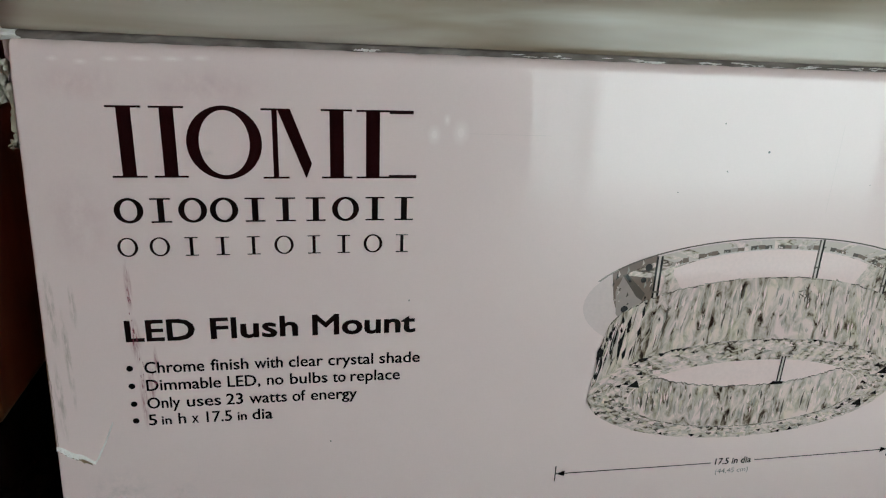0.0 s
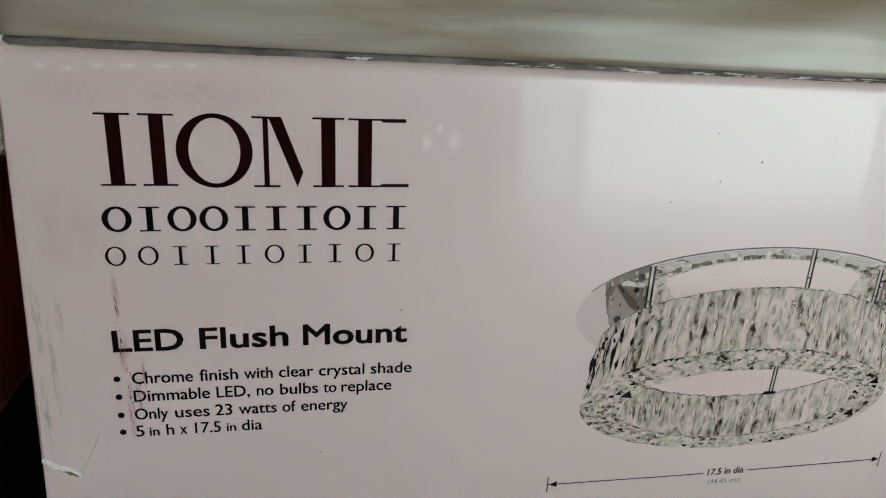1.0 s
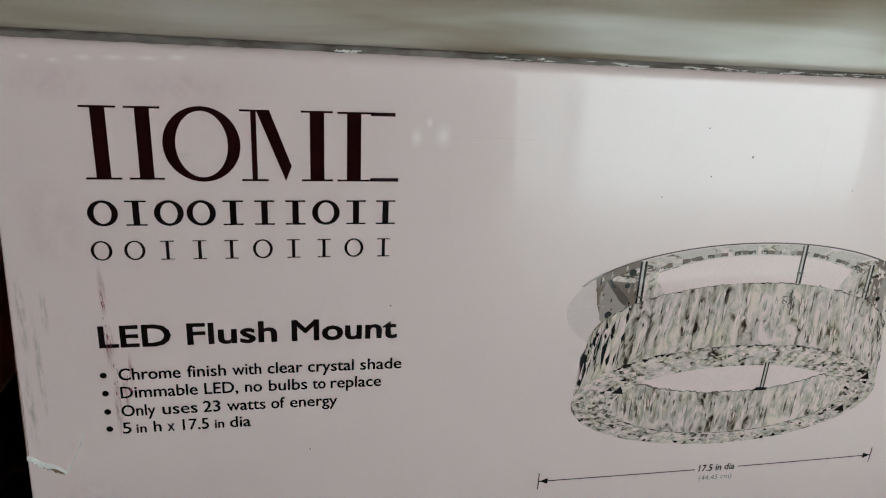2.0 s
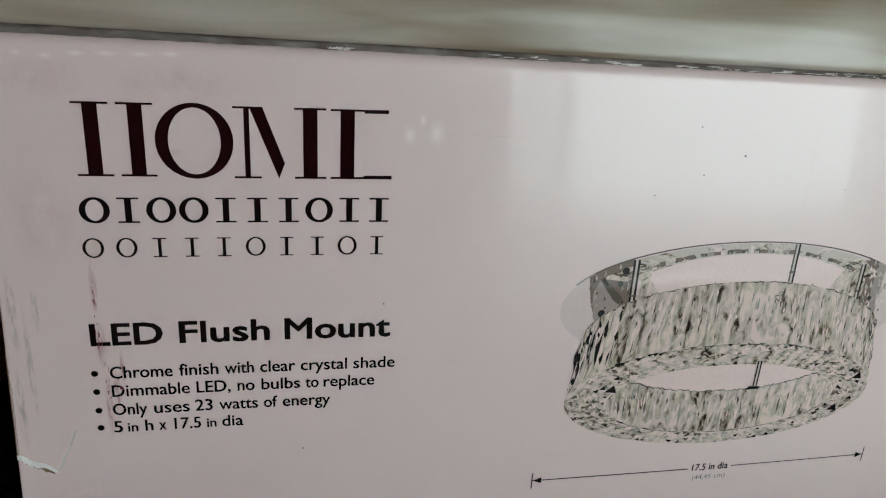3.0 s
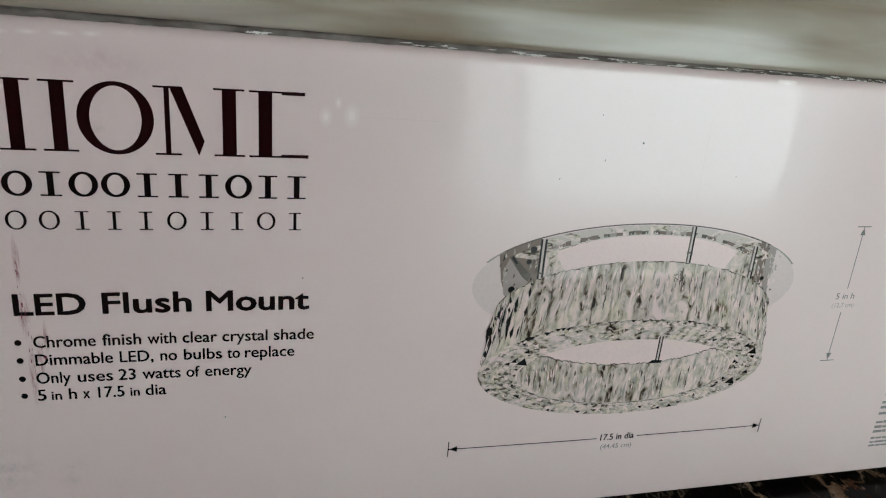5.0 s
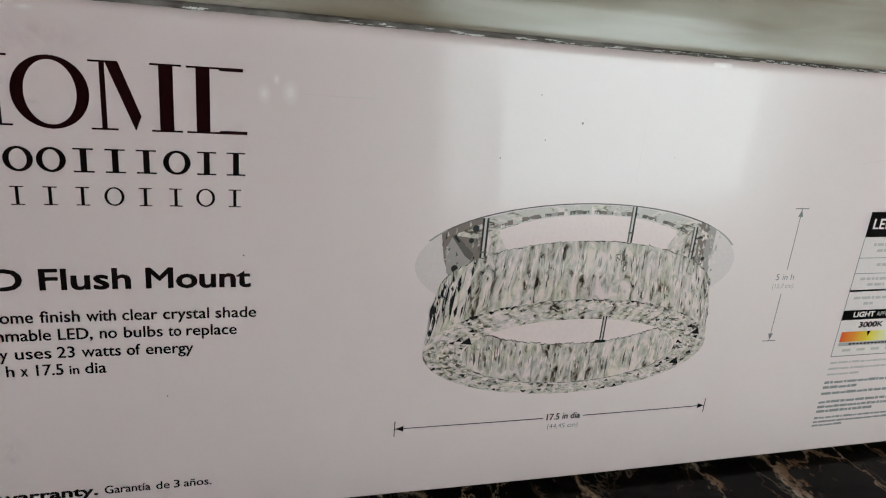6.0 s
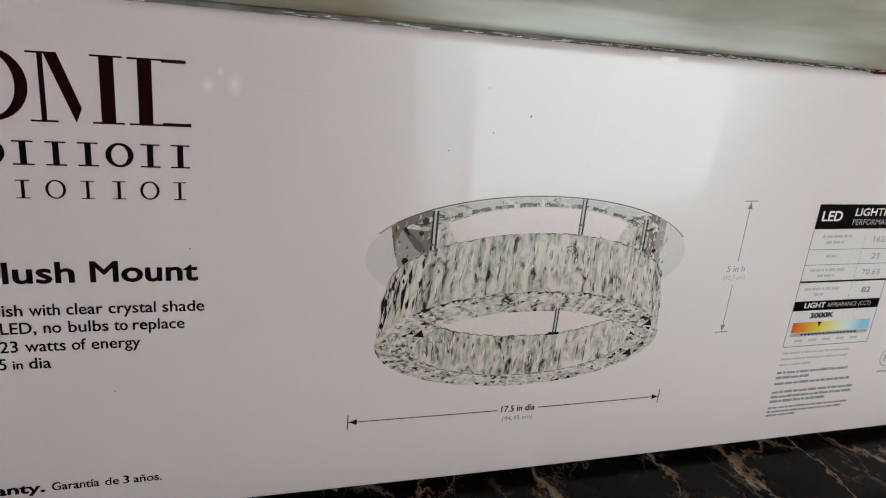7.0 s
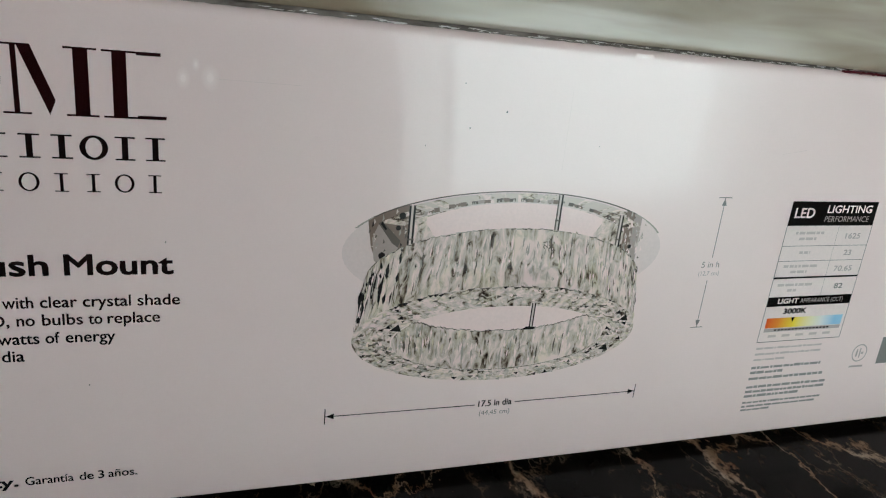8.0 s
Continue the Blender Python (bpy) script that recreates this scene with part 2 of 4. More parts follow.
def crystal_print(name, shift, gain=1.0):
    """Photographic print of cut glass: long tonal streaks within upright prisms."""
    m, nt, b = nodes_of(name)
    uv = nt.nodes.new("ShaderNodeUVMap")

    def at(scale):
        mp = nt.nodes.new("ShaderNodeMapping")
        mp.inputs["Scale"].default_value = scale
        nt.links.new(uv.outputs[0], mp.inputs[0])
        return mp.outputs[0]
    streak = put(nt, "ShaderNodeTexNoise", Scale=1.0, Detail=4.0, Roughness=0.6, Distortion=1.5)
    nt.links.new(at((2.7, 1.2, 1)), streak.inputs[0])
    cells = put(nt, "ShaderNodeTexVoronoi", Scale=1.0, Randomness=1.0)
    cells.feature = "SMOOTH_F1"
    nt.links.new(at((3.0, 1.3, 1)), cells.inputs[0])
    prism = put(nt, "ShaderNodeTexWave", Scale=6.2832 / (20 * 0.43), Distortion=1.5, Detail=2.0)
    nt.links.new(at((1, 0.35, 1)), prism.inputs[0])

    def times(sock, k):
        n = nt.nodes.new("ShaderNodeMath")
        n.operation = "MULTIPLY"
        n.inputs[1].default_value = k
        nt.links.new(sock, n.inputs[0])
        return n.outputs[0]

    def plus(a, c):
        n = nt.nodes.new("ShaderNodeMath")
        nt.links.new(a, n.inputs[0])
        nt.links.new(c, n.inputs[1])
        return n.outputs[0]
    total = plus(plus(times(streak.outputs["Fac"], 1.3 * gain), times(cells.outputs["Distance"], 0.26)), times(prism.outputs["Fac"], 0.10))
    sh = nt.nodes.new("ShaderNodeMath")
    sh.inputs[1].default_value = shift - 0.285
    broad = put(nt, "ShaderNodeTexNoise", Scale=1.0, Detail=1.0)
    nt.links.new(at((1.5, 0.5, 1)), broad.inputs[0])
    nt.links.new(plus(total, times(broad.outputs["Fac"], 0.42)), sh.inputs[0])
    c = ramp(nt, sh.outputs[0], [(0.48, (0.025, 0.015, 0.012)), (0.56, (0.12, 0.085, 0.065)), (0.62, (0.28, 0.235, 0.19)), (0.68, (0.44, 0.385, 0.33)),
                                 (0.77, (0.56, 0.50, 0.45)), (0.88, (0.69, 0.59, 0.555)), (0.98, (0.80, 0.665, 0.645))])
    hue = put(nt, "ShaderNodeTexNoise", Scale=1.0, Detail=2.0, Roughness=0.6)
    nt.links.new(at((1.3, 0.55, 1)), hue.inputs[0])
    tint = ramp(nt, hue.outputs["Fac"], [(0.34, (1.0, 0.92, 0.94)), (0.46, (1, 0.945, 0.925)), (0.56, (1, 0.95, 0.91)), (0.68, (1.0, 0.975, 0.85))])
    mix = nt.nodes.new("ShaderNodeMix")
    mix.data_type, mix.blend_type = "RGBA", "MULTIPLY"
    mix.inputs[0].default_value = 1.0
    nt.links.new(c.outputs[0], mix.inputs[6])
    nt.links.new(tint.outputs[0], mix.inputs[7])
    nt.links.new(mix.outputs[2], b.inputs["Base Color"])
    varnish(b)
    flutes(nt, b)
    return m


GLASS_TONES += [crystal_print("crystal_light", 0.105), crystal_print("crystal_mid", 0.03), crystal_print("crystal_dark", -0.07), ink("print_smoke_pale", (0.385, 0.31, 0.285))]
m_, nt_, b_ = nodes_of("temperature_scale_print")
sep_ = nt_.nodes.new("ShaderNodeSeparateXYZ")
nt_.links.new(where(nt_), sep_.inputs[0])
mr_ = nt_.nodes.new("ShaderNodeMapRange")
mr_.inputs["From Min"].default_value, mr_.inputs["From Max"].default_value = 0.324, 0.3675
nt_.links.new(sep_.outputs[0], mr_.inputs[0])
nt_.links.new(ramp(nt_, mr_.outputs[0], [(0.0, (0.72, 0.10, 0.03)), (0.16, (0.80, 0.27, 0.04)), (0.36, (0.85, 0.66, 0.06)), (0.6, (0.80, 0.76, 0.55)),
                                        (0.72, (0.74, 0.75, 0.74)), (0.9, (0.28, 0.55, 0.75)), (1.0, (0.32, 0.58, 0.76))]).outputs[0], b_.inputs["Base Color"])
varnish(b_)
flutes(nt_, b_)
SCALE_PRINT = m_

m_, nt_, b_ = nodes_of("bright_overcast_day")
b_.inputs["Base Color"].default_value = (0, 0, 0, 1)
sep_ = nt_.nodes.new("ShaderNodeSeparateXYZ")
nt_.links.new(where(nt_), sep_.inputs[0])
mr_ = nt_.nodes.new("ShaderNodeMapRange")
mr_.inputs["From Min"].default_value, mr_.inputs["From Max"].default_value = 0.0, 1.0
nt_.links.new(sep_.outputs[2], mr_.inputs[0])
# pale ground low down, open white sky above
nt_.links.new(ramp(nt_, mr_.outputs[0], [(0.34, (0.12, 0.135, 0.135)), (0.52, (0.29, 0.325, 0.325)), (0.66, (0.835, 0.985, 0.99))]).outputs[0], b_.inputs["Emission Color"])
b_.inputs["Emission Strength"].default_value = DAYLIGHT
DAY = m_


# ---- mesh helpers ----
def part(name, bm, material, parent=None, label=""):
    me = bpy.data.meshes.new(name)
    bmesh.ops.recalc_face_normals(bm, faces=bm.faces[:])
    bm.to_mesh(me)
    bm.free()
    for mt in (material if isinstance(material, list) else [material]):
        me.materials.append(mt)
    ob = new(name, me)
    if parent is not None:
        ob.parent = parent
    if label:
        tagged(ob, label)
    return ob


def box(bm, x0, x1, y0, y1, z0, z1, bevel=0.0):
    vs = [bm.verts.new((x, y, z)) for z in (z0, z1) for y in (y0, y1) for x in (x0, x1)]
    fs = [bm.faces.new([vs[i] for i in q]) for q in ((0, 2, 3, 1), (4, 5, 7, 6), (0, 1, 5, 4), (2, 6, 7, 3), (0, 4, 6, 2), (1, 3, 7, 5))]
    if bevel:
        es = list({e for f in fs for e in f.edges})
        bmesh.ops.bevel(bm, geom=es, offset=bevel, segments=2, affect="EDGES", profile=0.5)
    return bm


def slab(*a, bevel=0.0):
    return box(bmesh.new(), *a, bevel=bevel)


# ---- the room ----
T = 0.12
tagged(part("floor", slab(ROOM_X0 - T, ROOM_X1 + T, ROOM_Y0 - T, ROOM_Y1 + T, -0.1, 0), FLOOR), "brown wooden floor of the room", "floor", kind="structure")
tagged(part("ceiling", slab(ROOM_X0 - T, ROOM_X1 + T, ROOM_Y0 - T, ROOM_Y1 + T, CEIL, CEIL + 0.1), CEILING), "plain white painted ceiling", "ceiling", kind="structure")
tagged(part("wall_north", slab(ROOM_X0, ROOM_X1, ROOM_Y1, ROOM_Y1 + T, 0, CEIL), WOOD_RED), "dark reddish brown wood panelled wall behind the counter", "wall", kind="structure")
# unseen wall, made red to throw pink light on the carton's left
tagged(part("wall_west", slab(ROOM_X0 - T, ROOM_X0, ROOM_Y0 - T, ROOM_Y1 + T, 0, CEIL), ROSE_BOUNCE), "unseen terracotta red wall, added to bounce pink light", "wall", kind="structure")
tagged(part("wall_east", slab(ROOM_X1, ROOM_X1 + T, ROOM_Y0 - T, ROOM_Y1 + T, 0, CEIL), WALL), "plain pale grey green painted wall", "wall", kind="structure")
bm = bmesh.new()
for a in ((ROOM_X0 + 0.95, WIN_X0, 0, CEIL), (WIN_X1, ROOM_X1, 0, CEIL), (WIN_X0, WIN_X1, 0, WIN_Z0), (WIN_X0, WIN_X1, WIN_Z1, CEIL)):
    box(bm, a[0], a[1], ROOM_Y0 - T, ROOM_Y0, a[2], a[3])
tagged(part("wall_south", bm, WALL), "pale grey green painted wall with one wide window opening", "wall", kind="structure")
# red stretch of wall out of view, added for the same pink bounce
tagged(part("wall_south_west", slab(ROOM_X0, ROOM_X0 + 0.95, ROOM_Y0 - T, ROOM_Y0, 0, CEIL), ROSE_BOUNCE), "unseen terracotta red wall, added to bounce pink light", "wall", kind="structure")
window = tagged(new("window_1"), "white framed window letting in bright overcast daylight", "window", kind="structure")
F = 0.05
for nm, a in (("window_frame", (WIN_X0, WIN_X0 + F, WIN_Z0, WIN_Z1)), ("window_frame", (WIN_X1 - F, WIN_X1, WIN_Z0, WIN_Z1)),
              ("window_frame", (WIN_X0 + F, WIN_X1 - F, WIN_Z0, WIN_Z0 + F)), ("window_frame", (WIN_X0 + F, WIN_X1 - F, WIN_Z1 - F, WIN_Z1))):
    part(nm, slab(a[0], a[1], ROOM_Y0 - 0.09, ROOM_Y0 - 0.03, a[2], a[3], bevel=0.004), FRAME_WHITE, window)
part("window_sill", slab(WIN_X0 - 0.04, WIN_X1 + 0.04, ROOM_Y0 - 0.03, ROOM_Y0 + 0.05, WIN_Z0 - 0.03, WIN_Z0, bevel=0.004), FRAME_WHITE, window)
tagged(part("backdrop", slab(WIN_X0 - 1.5, WIN_X1 + 1.5, ROOM_Y0 - 0.62, ROOM_Y0 - 0.6, -0.6, 3.4), DAY), "bright overcast daylight outside the window", "backdrop", kind="structure")

# sheer curtains drawn to both sides of the window
SHEER = sheer_cloth()


def curtain(x0, x1, folds, sway, seed):
    """Hanging cloth in soft pleats that double back on themselves."""
    rng = random.Random(seed)
    bm = bmesh.new()
    n, m = folds * 16, 14
    wob = [rng.uniform(0.6, 1.25) for _ in range(folds + 1)]
    ph = [rng.uniform(-0.5, 0.5) for _ in range(folds + 1)]
    grid = []
    for i in range(n + 1):
        u = i / n * folds
        k = min(int(u), folds)
        a = 2 * math.pi * u + ph[k] * math.sin(math.pi * (u - int(u))) ** 2
        col = []
        for j in range(m + 1):
            v = j / m
            loose = 0.75 + 0.45 * v
            x = x0 + (x1 - x0) * u / folds + sway * wob[k] * math.sin(a) * loose + 0.004 * math.sin(5 * v + u)
            y = ROOM_Y0 + 0.055 + 0.018 * wob[k] * math.cos(a) * loose
            col.append(bm.verts.new((x, y, 1.90 - 1.52 * v)))
        grid.append(col)
    for i in range(n):
        for j in range(m):
            f = bm.faces.new((grid[i][j], grid[i + 1][j], grid[i + 1][j + 1], grid[i][j + 1]))
            f.smooth = True
    return bm


drape = tagged(new("curtain_rail"), "white rail with sheer white curtains drawn aside", "curtain")
part("rail", slab(WIN_X0 - 0.12, WIN_X1 + 0.12, ROOM_Y0, ROOM_Y0 + 0.06, 1.90, 1.925, bevel=0.004), FRAME_WHITE, drape)
part("curtain", curtain(0.395, 0.515, 3, 0.017, 4), SHEER, drape, "sheer white curtain gathered in narrow pleats")
part("curtain", curtain(1.17, 1.43, 6, 0.020, 9), SHEER, drape, "sheer white curtain gathered in narrow pleats")

# ---- the counter ----
counter = tagged(new("counter"), "black marble counter with gold and cream veins, polished", "counter")
part("countertop", slab(-0.78, 1.25, -0.16, 0.60, COUNTER - 0.03, COUNTER, bevel=0.003), MARBLE, counter)
part("base_cabinet", slab(-0.76, 1.23, -0.10, 0.60, 0.0, COUNTER - 0.03), WOOD_RED, counter, "dark reddish wooden cabinet under the marble top")


# ---- the white carton ----
X_LEFT, X_RIGHT, Z_BOT = -2.4, 46.0, -15.36
DEPTH = 46.0


def top_z(x):
    return 1.66 - 0.0125 * (x + 2)


def left_x(z):
    return -2.08 - 0.036 * (1.7 - z)


def bulge(x, z):
    """How far, in cm, the front sheet stands proud of its flat plane."""
    g = 0.30 * math.exp(-((x - 20.5) / 8.0) ** 2 / 2 - ((z + 5.0) / 7.5) ** 2 / 2)
    # the board rolls slowly back into its top crease
    g -= 0.10 * math.exp(-max(top_z(x) - 0.06 - z, 0) / 0.38)
    return g - 0.1 + 0.004 * math.sin(x * 0.9 + 1) * math.sin(z * 0.6)


def spot(x, z, off=0.0):
    """A place on the front sheet: layout centimetres to the world, off cm proud of it."""
    return Vector((x / 100, -(bulge(x, z) + off) / 100, ORIGIN_Z + z / 100))


carton = tagged(new("carton"), "white glossy printed carton for a crystal ceiling light, scuffed corners", "box")


def front_sheet():
    bm = bmesh.new()
    R = 0.34
    close = [0, 0.015, 0.04, 0.07, 0.11, 0.16, 0.24, 0.34, 0.5, 0.7, 0.95]
    width, height = X_RIGHT - X_LEFT, 17.0
    us = [c / width for c in close] + [0.02 + 0.96 * k / 130 for k in range(1, 130)] + [1 - c / width for c in reversed(close)]
    vs = [c / height for c in close] + [0.06 + 0.88 * k / 60 for k in range(1, 60)] + [1 - c / height for c in reversed(close)]
    nx, nz = len(us) - 1, len(vs) - 1
    rows = []
    for v in vs:
        row = []
        for u in us:
            zt = top_z(X_LEFT + u * width) - 0.06
            z = Z_BOT + v * (zt - Z_BOT)
            x = left_x(z) + u * (X_RIGHT - left_x(z))
            back = 0.0
            top_gap = zt - z
            for gap, rad in ((top_gap, R), (z - Z_BOT, 0.10), (x - left_x(z), 0.06), (X_RIGHT - x, 0.06)):
                if gap < rad:
                    back += rad - math.sqrt(max(0.0, rad * rad - (rad - gap) ** 2))
            p = spot(x, z)
            p.y += back / 100
            row.append(bm.verts.new(p))
        rows.append(row)
    for j in range(nz):
        for i in range(nx):
            bm.faces.new((rows[j][i], rows[j][i + 1], rows[j + 1][i + 1], rows[j + 1][i]))
    rim = rows[0] + [r[-1] for r in rows[1:]] + rows[-1][-2::-1] + [r[0] for r in rows[-2:0:-1]]
    inner = [bm.verts.new((v.co.x, 0.006, v.co.z)) for v in rim]
    n = len(rim)
    for k in range(n):
        bm.faces.new((rim[k], inner[k], inner[(k + 1) % n], rim[(k + 1) % n]))
    for f in bm.faces:
        f.smooth = True
    return bm


part("front_panel", front_sheet(), BOARD, carton, "white glossy front panel with dark printing")
zb, ztl, ztr = ORIGIN_Z + Z_BOT / 100, ORIGIN_Z + (top_z(-2) - 0.12) / 100, ORIGIN_Z + (top_z(46) - 0.12) / 100


def sheet(x0, x1, y0, y1, lo, hi_l, hi_r):
    bm = slab(x0, x1, y0, y1, lo, hi_l)
    for v in bm.verts:
        if v.co.z > lo + 0.001:
            v.co.z = hi_l + (hi_r - hi_l) * (v.co.x - x0) / max(x1 - x0, 1e-6)
    return bm


part("side_panel", sheet(-0.0235, -0.0195, 0.006, DEPTH / 100, zb, ztl, ztl), BOARD, carton)
part("side_panel", sheet(0.4555, 0.4595, 0.006, DEPTH / 100, zb, ztr, ztr), BOARD, carton)
part("back_panel", sheet(-0.0185, 0.4555, DEPTH / 100 - 0.004, DEPTH / 100, zb, ztl, ztr), BOARD, carton)
bm = slab(-0.0185, 0.4555, 0.006, DEPTH / 100 - 0.004, 0, 0.004)
for v in bm.verts:
    v.co.z += -0.004 + ztl + (ztr - ztl) * (v.co.x + 0.0185) / 0.474
part("top_panel", bm, BOARD, carton)
part("bottom_panel", slab(-0.018, 0.455, 0.010, DEPTH / 100 - 0.006, COUNTER, zb + 0.001), KRAFT, carton, "brown board underside in deep shade")


# ---- flat print on the front sheet ----
INKED = 0.008


def tri_fan(bm, pts, off=INKED, mat=0):
    vs = [bm.verts.new(spot(x, z, off)) for x, z in pts]
    f = bm.faces.new(vs)
    f.material_index = mat
    return f


def bar(bm, x0, x1, z0, z1, off=INKED, mat=0, step=1.0):
    n = max(1, int((x1 - x0) / step))
    m = max(1, int((z1 - z0) / step))
    for i in range(n):
        for j in range(m):
            a, b = x0 + (x1 - x0) * i / n, x0 + (x1 - x0) * (i + 1) / n
            c, d = z0 + (z1 - z0) * j / m, z0 + (z1 - z0) * (j + 1) / m
            tri_fan(bm, ((a, c), (b, c), (b, d), (a, d)), off, mat)


def oval_ring(bm, cx, cz, a, b, ai, bi, off=INKED, n=40, mat=0):
    for k in range(n):
        p, q = 2 * math.pi * k / n, 2 * math.pi * (k + 1) / n
        tri_fan(bm, ((cx + a * math.cos(p), cz + b * math.sin(p)), (cx + a * math.cos(q), cz + b * math.sin(q)),
                     (cx + ai * math.cos(q), cz + bi * math.sin(q)), (cx + ai * math.cos(p), cz + bi * math.sin(p))), off, mat)


def disc(bm, cx, cz, r, off=INKED, n=18, mat=0):
    tri_fan(bm, [(cx + r * math.cos(2 * math.pi * k / n), cz + r * math.sin(2 * math.pi * k / n)) for k in range(n)], off, mat)


def line(bm, x0, z0, x1, z1, w, off=INKED, mat=0):
    d = Vector((x1 - x0, z1 - z0))
    n = max(1, int(d.length / 0.8))
    s = Vector((-d.y, d.x)).normalized() * w / 2
    for i in range(n):
        a, b = Vector((x0, z0)) + d * i / n, Vector((x0, z0)) + d * (i + 1) / n
        tri_fan(bm, [tuple(a + s), tuple(b + s), tuple(b - s), tuple(a - s)], off, mat)


def glyphs(text):
    cu = bpy.data.curves.new("lettering", "FONT")
    cu.body, cu.size, cu.resolution_u = text, 1.0, 3
    ob = new("lettering", cu)
    bpy.context.view_layer.update()
    me = bpy.data.meshes.new_from_object(ob.evaluated_get(bpy.context.evaluated_depsgraph_get()))
    bm = bmesh.new()
    bm.from_mesh(me)
    bpy.data.objects.remove(ob)
    bpy.data.curves.remove(cu)
    bpy.data.meshes.remove(me)
    return bm


def extent(bm, k):
    return min(v.co[k] for v in bm.verts), max(v.co[k] for v in bm.verts)


bm = glyphs("H")
CAP = extent(bm, 1)[1]
bm.free()


def letters_of(bm):
    """The outlines of one word, sorted into its letters: pieces that stand over one another belong together."""
    todo, found = set(bm.faces), []
    while todo:
        heap, isle = [todo.pop()], []
        while heap:
            f = heap.pop()
            isle.append(f)
            for v in f.verts:
                for g in v.link_faces:
                    if g in todo:
                        todo.remove(g)
                        heap.append(g)
        xs = [v.co.x for f in isle for v in f.verts]
        found.append([min(xs), max(xs), isle])
    found.sort(key=lambda q: q[0])
    out = []
    for lo, hi, isle in found:
        if out and min(hi, out[-1][1]) - lo > 0.4 * min(hi - lo, out[-1][1] - out[-1][0]):
            out[-1][1] = max(hi, out[-1][1])
            out[-1][2] += isle
        else:
            out.append([lo, hi, isle])
    return [q[2] for q in out]


def lettering(name, text, x0, x1, base, cap, material, parent, bold=0.0, off=INKED):
    """Real words on the sheet, from x0 to x1 on the baseline, capitals cap cm high, each letter a part."""
    bm = glyphs(text)
    lo, hi = extent(bm, 0)
    sx, sz = (x1 - x0 - 2 * bold) / (hi - lo), cap / CAP
    push = {v: Vector((0, 0)) for v in bm.verts}
    for e in bm.edges:
        if len(e.link_faces) == 1:
            a, b = e.verts
            d = Vector(((b.co.x - a.co.x) * sx, (b.co.y - a.co.y) * sz))
            side = Vector((d.y, -d.x)).normalized()
            c = e.link_faces[0].calc_center_median() - (a.co + b.co) / 2
            if side.x * c.x * sx + side.y * c.y * sz > 0:
                side.negate()
            push[a] += side
            push[b] += side
    for isle in letters_of(bm):
        one, known = bmesh.new(), {}
        for f in isle:
            vs = []
            for v in f.verts:
                if v not in known:
                    p = push[v].normalized() * bold
                    known[v] = one.verts.new(spot(x0 + bold + (v.co.x - lo) * sx + p.x, base + v.co.y * sz + p.y * 0.7, off))
                vs.append(known[v])
            one.faces.new(vs)
        part(name, one, material, parent)
    bm.free()


# brand wordmark: plain bars and ovals in its colour
def beam(bm, x0, x1, z0, z1, stem, foot=0.055):
    c = (x0 + x1) / 2
    bar(bm, c - stem / 2, c + stem / 2, z0, z1)
    for z in (z0, z1 - foot):
        bar(bm, x0, c - stem / 2, z, z + foot)
        bar(bm, c + stem / 2, x1, z, z + foot)


def mark(shape, *a, tone=INK_BLACK):
    bm = bmesh.new()
    if shape == "beam":
        beam(bm, *a)
    elif shape == "oval":
        oval_ring(bm, *a)
    elif shape == "wedge":
        tri_fan(bm, a)
    else:
        bar(bm, *a)
    part("wordmark_" + shape, bm, tone, carton)


for a in ((0.0, 0.88, -1.94, -0.02, 0.36), (1.06, 1.94, -1.94, -0.02, 0.36), (3.9, 4.6, -1.97, -0.05, 0.14), (5.48, 6.32, -1.97, -0.05, 0.38), (6.44, 7.34, -1.97, -0.06, 0.38)):
    mark("beam", *a, tone=INK_MAROON)
mark("oval", 2.92, -0.99, 0.98, 1.0, 0.66, 0.88, tone=INK_MAROON)
mark("wedge", (4.32, -0.05), (4.66, -0.05), (5.22, -1.55), (5.06, -1.97), tone=INK_MAROON)
mark("bar", 7.34, 8.0, -0.16, -0.06, tone=INK_MAROON)
mark("bar", 7.34, 8.12, -1.97, -1.87, tone=INK_MAROON)
for k in range(10):
    c = 0.30 + k * 0.832
    if k in (0, 2, 3, 7):
        mark("oval", c, -2.86, 0.38, 0.36, 0.22, 0.29)
    else:
        mark("beam", c - 0.27, c + 0.27, -3.21, -2.51, 0.17, 0.045)
for k in range(10):
    c = 0.17 + k * 0.842
    if k in (0, 1, 5, 8):
        mark("oval", c, -3.91, 0.27, 0.28, 0.19, 0.24)
    else:
        mark("beam", c - 0.18, c + 0.18, -4.19, -3.64, 0.09, 0.03)

HEADLINE = (("LED", -0.19, 1.75), ("Flush", 2.17, 4.70), ("Mount", 5.10, 8.23))
FEATURES = (
    (-7.86, (("Chrome", 0.23, 1.93), ("finish", 2.10, 3.20), ("with", 3.37, 4.21), ("clear", 4.38, 5.41), ("crystal", 5.56, 6.94), ("shade", 7.12, 8.39))),
    (-8.45, (("Dimmable", 0.23, 2.37), ("LED,", 2.55, 3.52), ("no", 3.71, 4.21), ("bulbs", 4.40, 5.54), ("to", 5.69, 6.09), ("replace", 6.23, 7.78))),
    (-9.06, (("Only", 0.20, 1.15), ("uses", 1.33, 2.33), ("23", 2.48, 2.98), ("watts", 3.16, 4.29), ("of", 4.45, 4.86), ("energy", 5.01, 6.44))),
    (-9.64, (("5", 0.18, 0.43), ("in", 0.56, 0.85), ("h", 1.04, 1.27), ("x", 1.43, 1.64), ("17.5", 1.86, 2.62), ("in", 2.78, 3.06), ("dia", 3.22, 3.84))),
)
